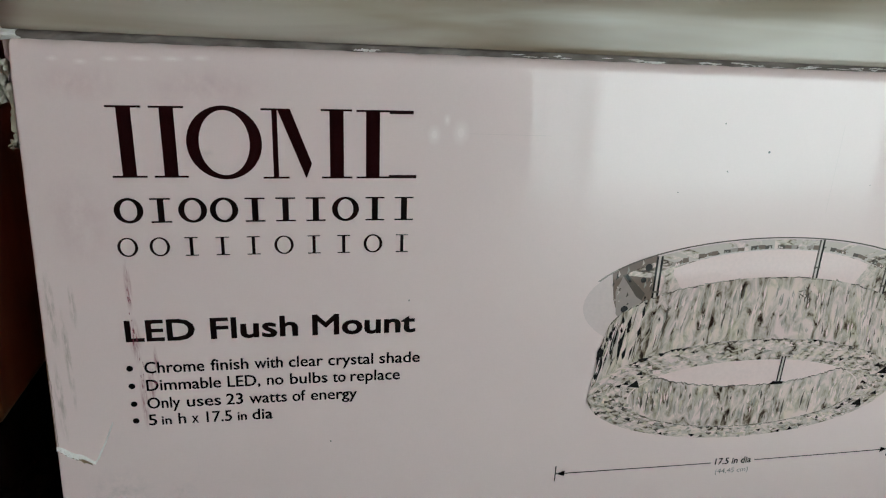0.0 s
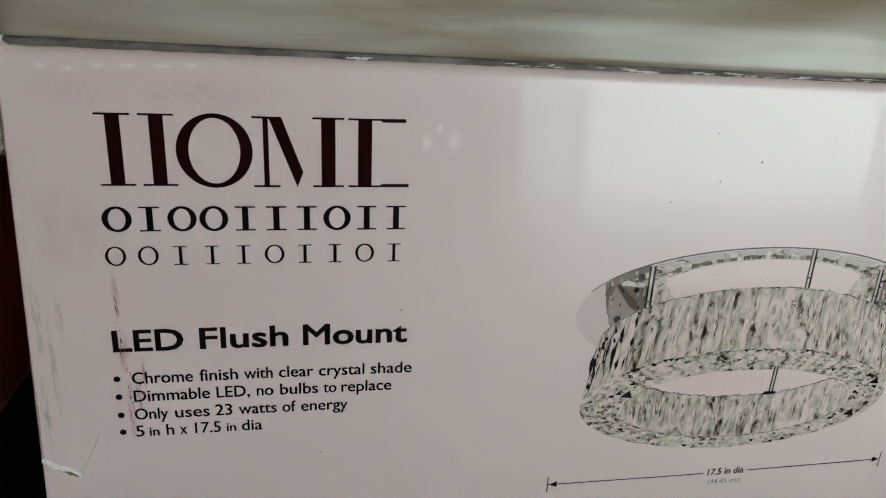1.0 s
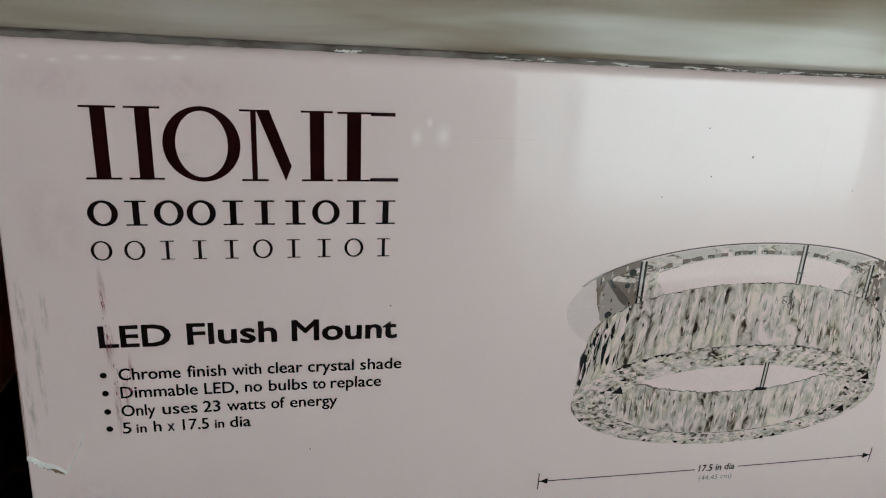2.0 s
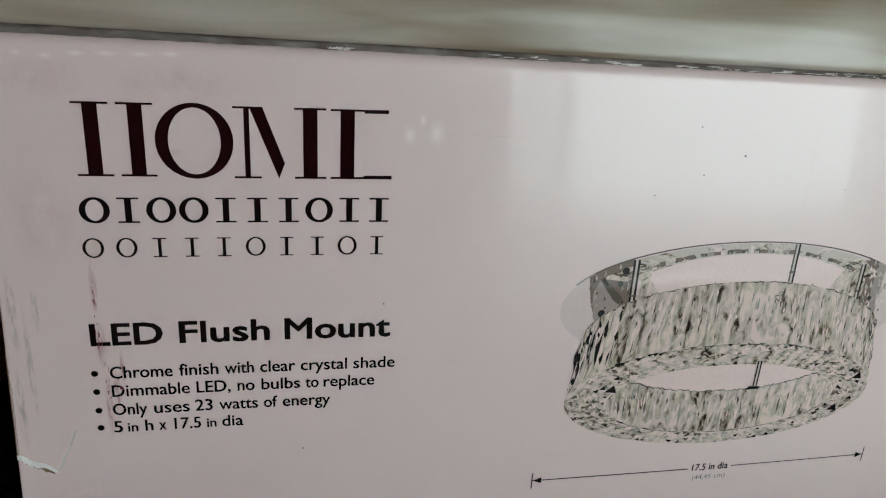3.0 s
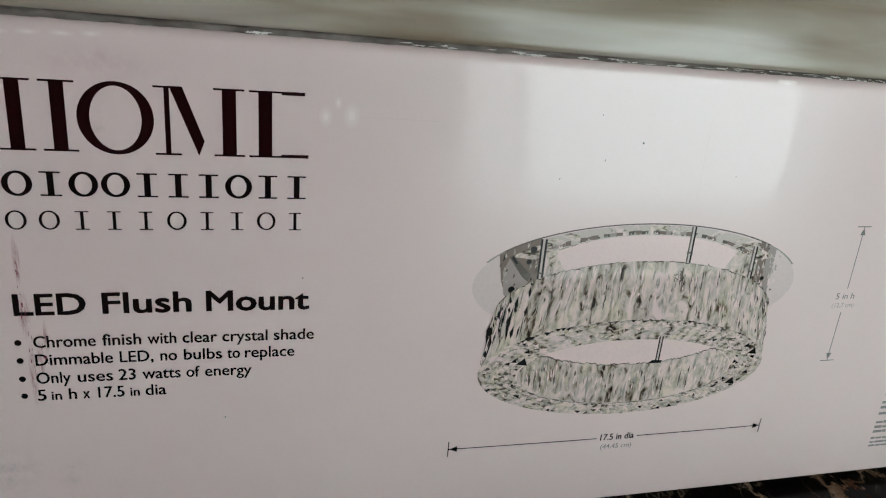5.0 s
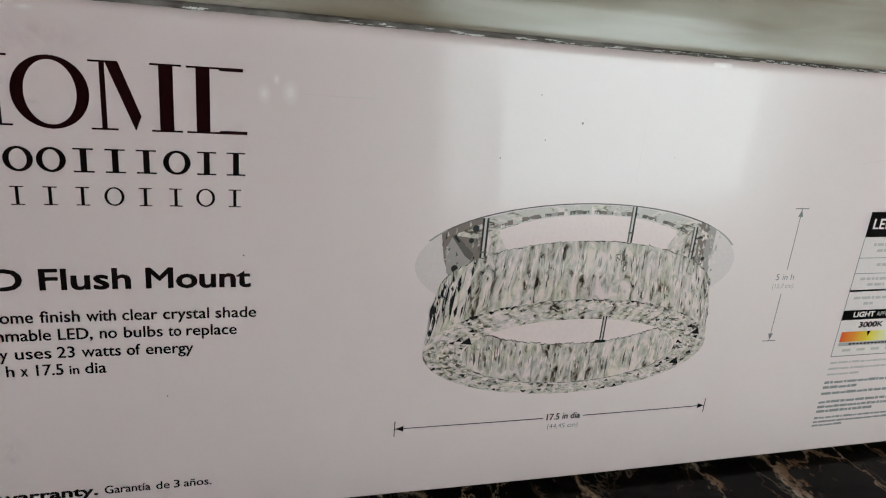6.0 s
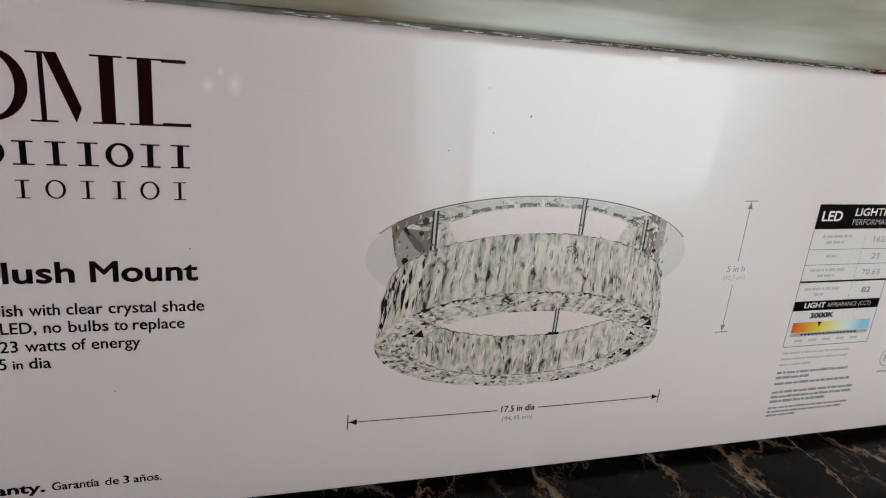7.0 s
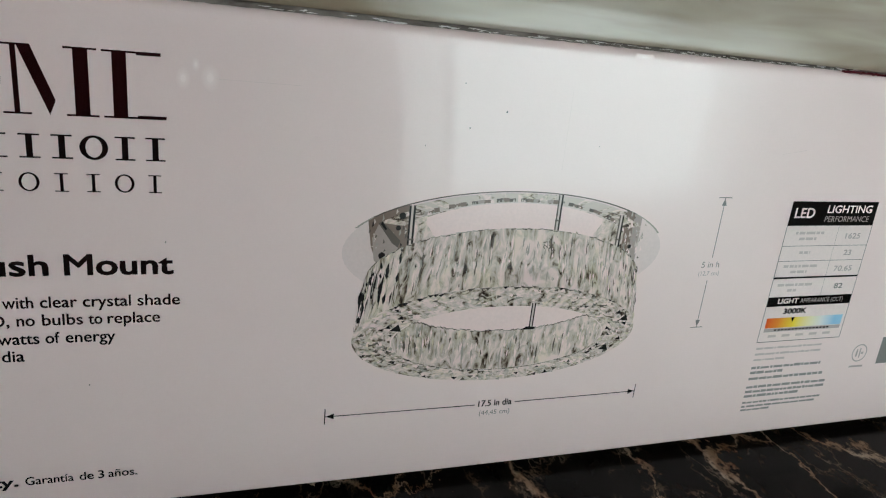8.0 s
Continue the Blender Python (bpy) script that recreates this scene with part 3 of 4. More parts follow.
for word, x0, x1 in HEADLINE:
    lettering("headline_letter", word, x0, x1, -6.80, 0.65, INK_BLACK, carton, bold=0.035)
for base, words in FEATURES:
    for word, x0, x1 in words:
        lettering("feature_letter", word, x0, x1, base, 0.30 if word == "in" else 0.37, INK_BLACK, carton, bold=0.011)
    bm = bmesh.new()
    disc(bm, -0.17, base + 0.18, 0.095)
    part("bullet", bm, INK_BLACK, carton)
lettering("warranty_letter", "warranty.", 0.35, 3.32, -14.17, 0.34, INK_BLACK, carton, bold=0.03)
for word, x0, x1 in (("Garantía", 3.51, 4.94), ("de", 5.11, 5.55), ("3", 5.67, 5.87), ("años.", 5.99, 6.90)):
    lettering("warranty_letter", word, x0, x1, -14.17, 0.30, INK_BLACK, carton, bold=0.008)

# ---- printed picture of the ring light ----
picture = part("lamp_picture", bmesh.new(), GLASS_TONES, carton, "printed photo of a round chrome and crystal ceiling light")
CX = 19.78


def ell(c, a, b, t):
    return CX + a * math.cos(t), c + b * math.sin(t)


def toss(rng, weights):
    return rng.choices(range(6), weights)[0]


def band(bm, rng, low, high, t0, t1, cols, rows, pick, off, lift=1.0):
    """A strip of printed crystal between two curves, with its own layout of u along and v up."""
    uvl = bm.loops.layers.uv.verify()
    length, prev, tone = 0.0, None, 8
    for i in range(cols):
        ta, tb = t0 + (t1 - t0) * i / cols, t0 + (t1 - t0) * (i + 1) / cols
        la, ha, lb, hb = low(ta), high(ta), low(tb), high(tb)
        du = max(math.dist(ha, hb), math.dist(la, lb)) * 0.9 + 0.01
        for j in range(rows):
            va, vb = j / rows, (j + 1) / rows
            pts = [(la[0] + (ha[0] - la[0]) * va, la[1] + (ha[1] - la[1]) * va), (lb[0] + (hb[0] - lb[0]) * va, lb[1] + (hb[1] - lb[1]) * va),
                   (lb[0] + (hb[0] - lb[0]) * vb, lb[1] + (hb[1] - lb[1]) * vb), (la[0] + (ha[0] - la[0]) * vb, la[1] + (ha[1] - la[1]) * vb)]
            if min(math.dist(pts[0], pts[2]), math.dist(pts[1], pts[3])) < 1e-4:
                continue
            prism = int(length / 0.21)
            if prism != prev:
                prev, tone = prism, pick(pts[0][0])
            f = tri_fan(bm, pts, off, tone)
            ga, gb = math.dist(la, ha) * lift, math.dist(lb, hb) * lift
            for lo_, q in zip(f.loops, ((length, ga * va), (length + du, gb * va), (length + du, gb * vb), (length, ga * vb))):
                lo_[uvl].uv = (q[0] + t0 * 3, q[1] + off * 400)
        length += du


def lamp_print():
    rng = random.Random(11)
    bm = bmesh.new()
    bm.loops.layers.uv.verify()

    def some(*w):
        return rng.choices((8, 9, 10), w)[0]
    # ceiling plate: pale disc with a darker rim above
    n = 64
    pc, pa, pb = -6.12, 6.36, 2.24
    for i in range(n):
        t, q = 2 * math.pi * i / n, 2 * math.pi * (i + 1) / n
        for r0, r1, tone in ((0.0, 0.55, 6), (0.55, 0.985, 6)):
            pts = [ell(pc, pa * r1, pb * r1, t), ell(pc, pa * r1, pb * r1, q), ell(pc, pa * r0, pb * r0, q), ell(pc, pa * r0, pb * r0, t)]
            tri_fan(bm, pts if r0 else pts[:3], 0.006, tone)
        if 0.07 < (t / math.pi) < 0.86:
            tri_fan(bm, [ell(pc, pa, pb, t), ell(pc, pa, pb, q), ell(pc, pa * 0.987, pb * 0.982, q), ell(pc, pa * 0.987, pb * 0.982, t)], 0.009, 4 if 0.2 < t / math.pi < 0.8 else 3)

    # grey mirror of the ring in the plate
    band(bm, rng, lambda t: ell(-6.05, 4.8, 1.76, t), lambda t: ell(-6.12, 6.1, 2.17, t), 2.62, 0.45, 80, 2, lambda x: some(1, 4, 4) if abs(x - CX) > 3.2 else rng.choice((1, 1, 8)), 0.010, 3.0)
    for k in range(9):
        t = 2.36 - 0.205 * k + rng.uniform(-0.03, 0.03)
        for j in range(3):
            q0, q1 = t - 0.05 * j, t - 0.05 * (j + 1)
            (x, z), (x1, z1) = ell(-6.02, 4.85, 1.82, q0), ell(-6.02, 4.85, 1.82, q1)
            line(bm, x, z + rng.uniform(-0.02, 0.02), x1, z1 + rng.uniform(-0.02, 0.02), rng.uniform(0.10, 0.17), 0.012 + 0.0002 * j, rng.choice((7, 7, 11, 4)))
        for j in range(4):
            x, z = ell(-6.02, 4.85, 1.82, t - 0.15 * rng.random())
            tri_fan(bm, ((x, z - 0.07), (x + 0.09, z - 0.05), (x + 0.03, z + rng.uniform(0.0, 0.06))), 0.0135, toss(rng, (2, 2, 0, 2, 2, 0)))
    # smoky side mirrors of the plate
    for sx, x0, x1 in ((-1, 14.35, 15.75), (1, 24.25, 25.15)):
        for k in range(10):
            a, b = x0 + (x1 - x0) * k / 10, x0 + (x1 - x0) * (k + 1) / 10
            za = pc + pb * math.sqrt(max(0, 1 - ((a - CX) / pa) ** 2)) - 0.05
            zb_ = pc + pb * math.sqrt(max(0, 1 - ((b - CX) / pa) ** 2)) - 0.05
            low_a, low_b = ((-5.0 - 1.9 * min(1, ((q - 14.35) / 0.6) ** 0.5)) if sx < 0 else -6.9 for q in (a, b))
            tri_fan(bm, ((a, low_a), (b, low_b), (b, zb_), (a, za)), 0.011, 7 if sx < 0 or k < 4 else 11 if k < 8 else 6)
        for k in range(60):
            a = x0 + rng.random() * (x1 - x0)
            z = rng.uniform(-6.6, pc + pb * math.sqrt(max(0, 1 - ((a - CX) / pa) ** 2)) - 0.15)
            if sx < 0 and (14.6 < a < 15.4 and rng.random() < 0.6 or z < -5.0 - 1.9 * min(1, ((a - 14.35) / 0.6) ** 0.5)):
                continue
            h = rng.uniform(0.05, 0.3)
            tri_fan(bm, ((a, z), (a + 0.08, z + h * 0.4), (a + 0.02, z + h)), 0.013, toss(rng, (1, 3, 0, 2, 4, 1) if sx < 0 else (2, 3, 0, 5, 0.6, 0)))
    tri_fan(bm, ((14.52, -5.6), (14.72, -5.12), (15.42, -5.9), (15.5, -6.3), (14.95, -6.8), (14.62, -6.4)), 0.0115, 11)
    tri_fan(bm, ((14.7, -5.08), (14.84, -5.02), (15.52, -5.72), (15.42, -5.95), (15.22, -5.8)), 0.014, 4)
    tri_fan(bm, ((14.84, -5.02), (15.02, -5.3), (14.95, -5.32), (14.78, -5.12)), 0.0145, 5)
    for x, z, r in ((14.89, -6.24, 0.12), (15.52, -4.82, 0.12), (15.4, -5.25, 0.09), (24.62, -6.0, 0.08)):
        disc(bm, x, z, r, 0.016, mat=5)

    # mottled ends of the mirror, then the pale opening between plate and ring
    for x0, x1 in ((15.95, 17.5), (22.2, 24.25)):
        band(bm, rng, lambda q: (q, -6.6), lambda q: (q, -6.05 + 1.74 * math.sqrt(1 - ((q - CX) / 4.8) ** 2)), x0, x1, 26, 2, lambda x: some(3, 4, 0.3) if x < 23.3 else some(0, 3, 3), 0.0125, 2.0)
    for k in range(40):
        a, b = 16.37 + 6.87 * k / 40, 16.37 + 6.87 * (k + 1) / 40
        tip = lambda q: max(-6.5, -5.06 - 1.5 * min(q - 16.37, 23.24 - q))
        arch = lambda q: max(-6.0 + 1.68 * math.sqrt(1 - ((q - CX) / 4.6) ** 2), tip(q) + 0.001)
        tri_fan(bm, ((a, tip(a)), (b, tip(b)), (b, arch(b)), (a, arch(a))), 0.0145, 0)
    # chrome posts
    for x, z0, z1, w in ((15.85, -6.05, -4.45, 0.22), (21.37, -5.35, -4.0, 0.2), (24.05, -6.1, -4.75, 0.2)):
        bar(bm, x - w / 2, x - w / 5, z0, z1, 0.017, 5 if x < 16 else 4)
        bar(bm, x - w / 5, x + w / 6, z0, z1, 0.017, 1)
        bar(bm, x + w / 6, x + w / 2, z0, z1, 0.017, 5)
        bar(bm, x - w * 0.6, x + w * 0.6, z0 + 0.36, z0 + 0.42, 0.019, 4)

    # near outer wall of hanging prisms
    def tone_wall(x, v):
        if x < 15.1:
            return toss(rng, (4, 4, 0.5, 3, 2.5, 3))
        if x < 16.6:
            return toss(rng, (5, 5, 0.7, 4, 2, 0.9))
        if x > 24.2:
            return toss(rng, (6, 5, 1, 3.5, 1.6, 0.6))
        return toss(rng, (6, 5, 3, 4.0, 1.2, 0.1))
    band(bm, rng, lambda t: ell(-9.45, 5.72, 1.95, t), lambda t: ell(-7.15, 5.42, 1.9, t), math.pi + 0.02, -0.02, 150, 3,
         lambda x: some(1, 3, 3) if x < 15.2 else some(3, 4, 0.8) if x < 16.8 or x > 24.4 else some(6, 3, 0), 0.020)
    for k in range(280):
        t = math.pi * rng.random()
        (xa, za), (xb, zb_) = ell(-9.45, 5.72, 1.95, t), ell(-7.15, 5.42, 1.9, t)
        h = rng.uniform(0.25, 0.55) if xa < 15.5 else rng.uniform(0.06, 0.30)
        v = rng.uniform(0.03, 0.97 - h)
        x, z, x2, z2 = xa + (xb - xa) * v, za + (zb_ - za) * v, xa + (xb - xa) * (v + h), za + (zb_ - za) * (v + h)
        w = rng.uniform(0.012, 0.05)
        f = rng.uniform(0.25, 0.75)
        xm, zm = x + (x2 - x) * f, z + (z2 - z) * f
        tone = tone_wall(x, v)
        if x < 15.4 and rng.random() < 0.25:
            w, tone = w * 1.8, 5
        tri_fan(bm, ((x, z), (xm + w, zm), (x2 + rng.uniform(-w, w), z2), (xm - w, zm + rng.uniform(-0.05, 0.05))), 0.0205 + 0.002 * rng.random(), tone)
    # upright joints between the prisms
    for k in range(34):
        t = math.pi * (k + rng.uniform(0.25, 0.75)) / 34
        a, b = ell(-9.35, 5.7, 1.95, t), ell(-7.2, 5.42, 1.9, t)
        s, e = rng.uniform(0.0, 0.35), rng.uniform(0.55, 1.0)
        dark = 5 if a[0] < 15.6 else (4 if a[0] > 24 or rng.random() < 0.3 else 3)
        w = rng.uniform(0.03, 0.09) if a[0] < 15.6 else rng.uniform(0.015, 0.04)
        for _ in range(3):
            f0 = rng.uniform(s, e)
            f1 = f0 + rng.uniform(0.1, 0.35)
            x0, z0, x1, z1 = a[0] + (b[0] - a[0]) * f0, a[1] + (b[1] - a[1]) * f0, a[0] + (b[0] - a[0]) * min(f1, 1), a[1] + (b[1] - a[1]) * min(f1, 1)
            j0 = rng.uniform(-0.05, 0.05)
            tri_fan(bm, ((x0 + j0, z0), (x0 + j0 + w, z0 + 0.3 * (z1 - z0)), (x1 + j0 + rng.uniform(-0.04, 0.04), z1), (x0 + j0 - w * 0.6, z0 + 0.5 * (z1 - z0))), 0.023, dark)
    for k in range(70):
        t = math.pi * (0.06 + 0.88 * k / 70)
        a, b = ell(-7.18, 5.42, 1.92, t), ell(-7.18, 5.42, 1.92, t - 0.035)
        if rng.random() < 0.75:
            line(bm, a[0], a[1] + rng.uniform(-0.04, 0.03), b[0], b[1] + rng.uniform(-0.04, 0.03), 0.035, 0.024, toss(rng, (0, 0, 0, 4, 4, 1)))
    # spray of dark cuts on one prism
    for k in range(16):
        x, z = rng.uniform(20.9, 21.5), rng.uniform(-6.1, -5.55)
        line(bm, x, z, x + rng.uniform(-0.2, 0.2), z + rng.uniform(-0.15, 0.15), 0.035, 0.025, 4)

    # underside of the ring
    def tone_under(x, v):
        return toss(rng, (5, 4, 1.5, 4, 2.2, 0.8) if 15.9 < x < 23.6 else (4, 3, 1.2, 4, 3.4, 1.8))
    band(bm, rng, lambda t: ell(-9.58, 4.35, 1.29, t), lambda t: ell(-9.45, 5.75, 1.94, t), 0, 2 * math.pi, 200, 2,
         lambda x: some(5, 3, 0.4) if 16 < x < 23.8 else some(3, 4, 1.2), 0.022, 3.5)
    for k in range(430):
        t = 2 * math.pi * rng.random()
        f = rng.uniform(0.06, 0.94)
        (xa, za), (xb, zb_) = ell(-9.58, 4.35, 1.29, t), ell(-9.45, 5.75, 1.94, t)
        x, z = xa + (xb - xa) * f, za + (zb_ - za) * f
        q = rng.uniform(0.04, 0.13)
        a0 = rng.uniform(0, 6.28)
        tri_fan(bm, [(x + q * math.cos(a0 + d) * 1.3, z + q * math.sin(a0 + d) * 0.7) for d in (0, 1.7, 3.9)], 0.0235, tone_under(x, f))
    for k in range(46):
        t = math.pi * (0.2 + 0.6 * k / 46)
        a, b = ell(-9.45, 5.72, 1.95, t), ell(-9.45, 5.72, 1.95, t - 0.042)
        if rng.random() < 0.9:
            d = rng.uniform(0.03, 0.13)
            tri_fan(bm, ((a[0], a[1] + rng.uniform(-0.05, 0.05)), (b[0] + rng.uniform(0, 0.08), b[1] + rng.uniform(-0.04, 0.04)), (a[0] + 0.1, a[1] - d)), 0.026, toss(rng, (0, 0.5, 0, 2, 4, 4)))
    for x, z in ((15.3, -8.95), (15.75, -8.6), (25.0, -9.0), (24.7, -8.75), (24.3, -10.25), (24.9, -9.9), (15.6, -9.0)):
        r = rng.uniform(0.12, 0.24)
        tri_fan(bm, ((x - r, z - r * 0.5), (x + r * 0.9, z - r * 0.7), (x + r * 0.4, z + r * 0.6)), 0.027, 5)

    # far inner wall, seen through the ring
    def inner_top(t):
        x, z = ell(-9.58, 4.3, 1.27, t)
        return x, min(ell(-8.0, 4.3, 1.30, t)[1], -9.58 + 1.27 * math.sqrt(max(0, 1 - ((x - CX) / 4.3) ** 2)))

    def tone_inner(x, v):
        if x > 21.6:
            return toss(rng, (11, 6, 0.8, 1.6, 0.4, 0))
        return toss(rng, (7, 6, 1.6, 4, 1.8, 0.2))
    # the opening's white ground first, then the prisms below it
    for k in range(40):
        a, b = CX - 4.3 + 8.6 * k / 40, CX - 4.3 + 8.6 * (k + 1) / 40
        f = lambda x: 1.28 * math.sqrt(max(0, 1 - ((x - CX) / 4.3) ** 2))
        if k in (0, 39):
            continue
        tri_fan(bm, ((a, -9.58 - f(a)), (b, -9.58 - f(b)), (b, -9.58 + f(b)), (a, -9.58 + f(a))), 0.021, 0)
    band(bm, rng, lambda t: ell(-9.6, 4.3, 1.30, t), inner_top, math.pi + 0.05, 2 * math.pi - 0.05, 110, 3,
         lambda x: some(9, 1, 0) if x > 21.4 else some(5, 4, 0.4), 0.024)
    for k in range(200):
        t = math.pi * rng.uniform(1.08, 1.92)
        (xa, za), (xb, zb_) = ell(-9.6, 4.28, 1.28, t), inner_top(t)
        h = rng.uniform(0.08, 0.32)
        v = rng.uniform(0.02, 0.96 - h)
        x, z, x2, z2 = xa + (xb - xa) * v, za + (zb_ - za) * v, xa + (xb - xa) * (v + h), za + (zb_ - za) * (v + h)
        w, f = rng.uniform(0.012, 0.055), rng.uniform(0.3, 0.7)
        zm = z + (z2 - z) * f
        tri_fan(bm, ((x, z), (x + w, zm), (x2 + rng.uniform(-w, w), z2), (x - w, zm)), 0.0245 + 0.002 * rng.random(), tone_inner(x, v))
    for k in range(60):
        t = math.pi * (1.17 + 0.66 * k / 60)
        (ax, az), (bx, bz) = inner_top(t), inner_top(t + 0.035)
        line(bm, ax, az + rng.uniform(-0.03, 0.05), bx, bz + rng.uniform(-0.03, 0.05), 0.04, 0.028, toss(rng, (0, 0, 0, 3, 4, 0.4)))
    for k in range(26):
        t = math.pi * (1.12 + 0.76 * k / 26)
        a, b = ell(-9.6, 4.28, 1.28, t), inner_top(t)
        s = rng.uniform(0.0, 0.4)
        z0, z1, w = a[1] + (b[1] - a[1]) * s, a[1] + (b[1] - a[1]) * rng.uniform(s + 0.15, 0.8), rng.uniform(0.015, 0.06)
        tri_fan(bm, ((a[0], z0), (a[0] + w, z0 + 0.4 * (z1 - z0)), (a[0] + rng.uniform(-0.03, 0.03), z1), (a[0] - w, z0 + 0.55 * (z1 - z0))), 0.027, toss(rng, (0, 1, 0, 4, 3, 0)))
    for k in range(50):
        t = math.pi * (1.15 + 0.7 * k / 50)
        a, b = ell(-9.6, 4.36, 1.33, t), ell(-9.6, 4.36, 1.33, t + 0.04)
        line(bm, *a, *b, 0.03, 0.029, toss(rng, (0, 1, 0, 4, 3, 0.3)))
    bar(bm, 20.83, 20.88, -9.25, -8.2, 0.03, 5)
    bar(bm, 20.88, 20.95, -9.25, -8.2, 0.03, 1)
    bar(bm, 20.95, 21.0, -9.25, -8.2, 0.03, 5)
    tri_fan(bm, ((20.6, -9.3), (21.08, -9.3), (21.13, -9.2), (20.7, -9.17)), 0.031, 5)
    return bm


lp = lamp_print()
lp.to_mesh(picture.data)
lp.free()


# dimension arrows
def dimension(horizontal, a, b, at, gap, tone):
    P = (lambda s, c: (s, c)) if horizontal else (lambda s, c: (c, s))

    def stroke(name, *ends):
        bm = bmesh.new()
        line(bm, *ends, 0.035)
        part(name, bm, tone, carton)
    stroke("dimension_line", *P(a, at), *P(gap[0], at))
    stroke("dimension_line", *P(gap[1], at), *P(b, at))
    for s, d in ((a, 1), (b, -1)):
        stroke("dimension_tick", *P(s, at - 0.32), *P(s, at + 0.32))
        bm = bmesh.new()
        tri_fan(bm, (P(s + d * 0.03, at), P(s + d * 0.33, at - 0.12), P(s + d * 0.33, at + 0.12)), 0.01)
        part("arrowhead", bm, tone, carton)


dimension(True, 13.24, 26.27, -12.485, (19.05, 20.75), INK_BLACK)
lettering("dimension_letter", "17.5 in dia", 19.2, 20.62, -12.58, 0.27, INK_BLACK, carton, bold=0.008)
lettering("dimension_letter", "(44,45 cm)", 19.28, 20.58, -12.97, 0.20, INK_GREY, carton)
# height dimension greyed to imitate the window's reflection veiling its black print
dimension(False, -9.66, -4.04, 28.69, (-7.55, -6.55), INK_GREY)
lettering("dimension_letter", "5 in h", 28.25, 29.12, -6.98, 0.25, INK_GREY, carton)
lettering("dimension_letter", "(12,7 cm)", 28.17, 29.2, -7.33, 0.19, INK_PALE, carton)

# ---- lighting performance table ----
LX0, LX1 = 32.18, 36.93
bm = bmesh.new()
bar(bm, LX0, LX1, -10.62, -4.19, 0.006, step=0.8)
table = part("data_table", bm, INK_WHITE, carton, "white printed lighting data table with black bands")
for z0, z1 in ((-5.23, -4.17), (-8.92, -8.47), (-7.62, -7.54)):
    bm = bmesh.new()
    bar(bm, LX0, LX1, z0, z1, 0.012, step=0.8)
    part("table_band", bm, INK_BLACK, table)
for x0, z0, x1, z1, w in ((LX0, -6.13, LX1, -6.13, 0.024), (LX0, -6.81, LX1, -6.81, 0.024), (LX0, -10.62, LX0, -5.2, 0.035), (LX1, -10.62, LX1, -5.2, 0.035),
                          (LX0, -10.62, LX1, -10.62, 0.035), (35.05, -8.47, 35.05, -5.23, 0.012)):
    bm = bmesh.new()
    line(bm, x0, z0, x1, z1, w, 0.013)
    part("table_rule", bm, INK_GREY, table)
lettering("table_letter", "LED", 32.42, 33.5, -4.88, 0.42, INK_WHITE, table, bold=0.018, off=0.018)
lettering("table_letter", "LIGHTING", 34.15, 36.66, -4.66, 0.32, INK_WHITE, table, bold=0.014, off=0.018)
lettering("table_letter", "PERFORMANCE", 34.12, 36.6, -5.06, 0.25, INK_PALE, table, off=0.018)
lettering("table_letter", "LIGHT", 32.75, 33.9, -8.78, 0.22, INK_WHITE, table, bold=0.018, off=0.018)
lettering("table_letter", "APPEARANCE (CCT)", 34.0, 36.45, -8.78, 0.20, INK_PALE, table, off=0.018)
lettering("table_letter", "3000K", 33.2, 34.52, -9.28, 0.24, INK_BLACK, table, bold=0.018, off=0.018)
for text, x0, x1, z in (("1625", 35.55, 36.4, -5.82), ("23", 35.7, 36.15, -6.58), ("70.65", 35.4, 36.45, -7.32), ("82", 35.7, 36.2, -8.15)):
    lettering("table_letter", text, x0, x1, z, 0.24, INK_PALE if z > -8 else INK_GREY, table, bold=0.012, off=0.018)
bm = bmesh.new()
for x0, x1, z in ((32.75, 34.3, -5.62), (33.0, 33.95, -5.88), (33.2, 33.8, -6.5), (32.55, 34.4, -7.12), (33.0, 33.9, -7.38), (32.5, 34.4, -7.98), (33.1, 33.6, -8.24)):
    x = x0
    rng = random.Random(int(x0 * 100))
    while x < x1:
        w = rng.uniform(0.12, 0.5)
        bar(bm, x, min(x + w, x1), z + 0.01, z + 0.13, 0.014)
        x += w + 0.06
tagged(part("table_print", bm, INK_FAINT, table), kind="stuff")
bm = bmesh.new()
bar(bm, 32.4, 36.75, -9.95, -9.47, 0.014, step=0.3)
part("colour_scale", bm, SCALE_PRINT, table, "orange to yellow to blue light colour scale")
bm = bmesh.new()
bar(bm, 32.4, 36.75, -10.14, -9.97, 0.014)
part("table_print", bm, INK_PALE, table)
bm = bmesh.new()
tri_fan(bm, ((33.75, -9.47), (33.95, -9.47), (33.85, -9.72)), 0.018)
for k in range(16):
    bar(bm, 32.95 + k * 0.2, 33.08 + k * 0.2, -10.09, -10.02, 0.018)
tagged(part("scale_mark", bm, INK_BLACK, table), kind="stuff")
bm = bmesh.new()
for k in range(5):
    bar(bm, 32.7 + k * 0.78, 33.15 + k * 0.78, -10.41, -10.29, 0.014)
tagged(part("table_print", bm, INK_FAINT, table), kind="stuff")

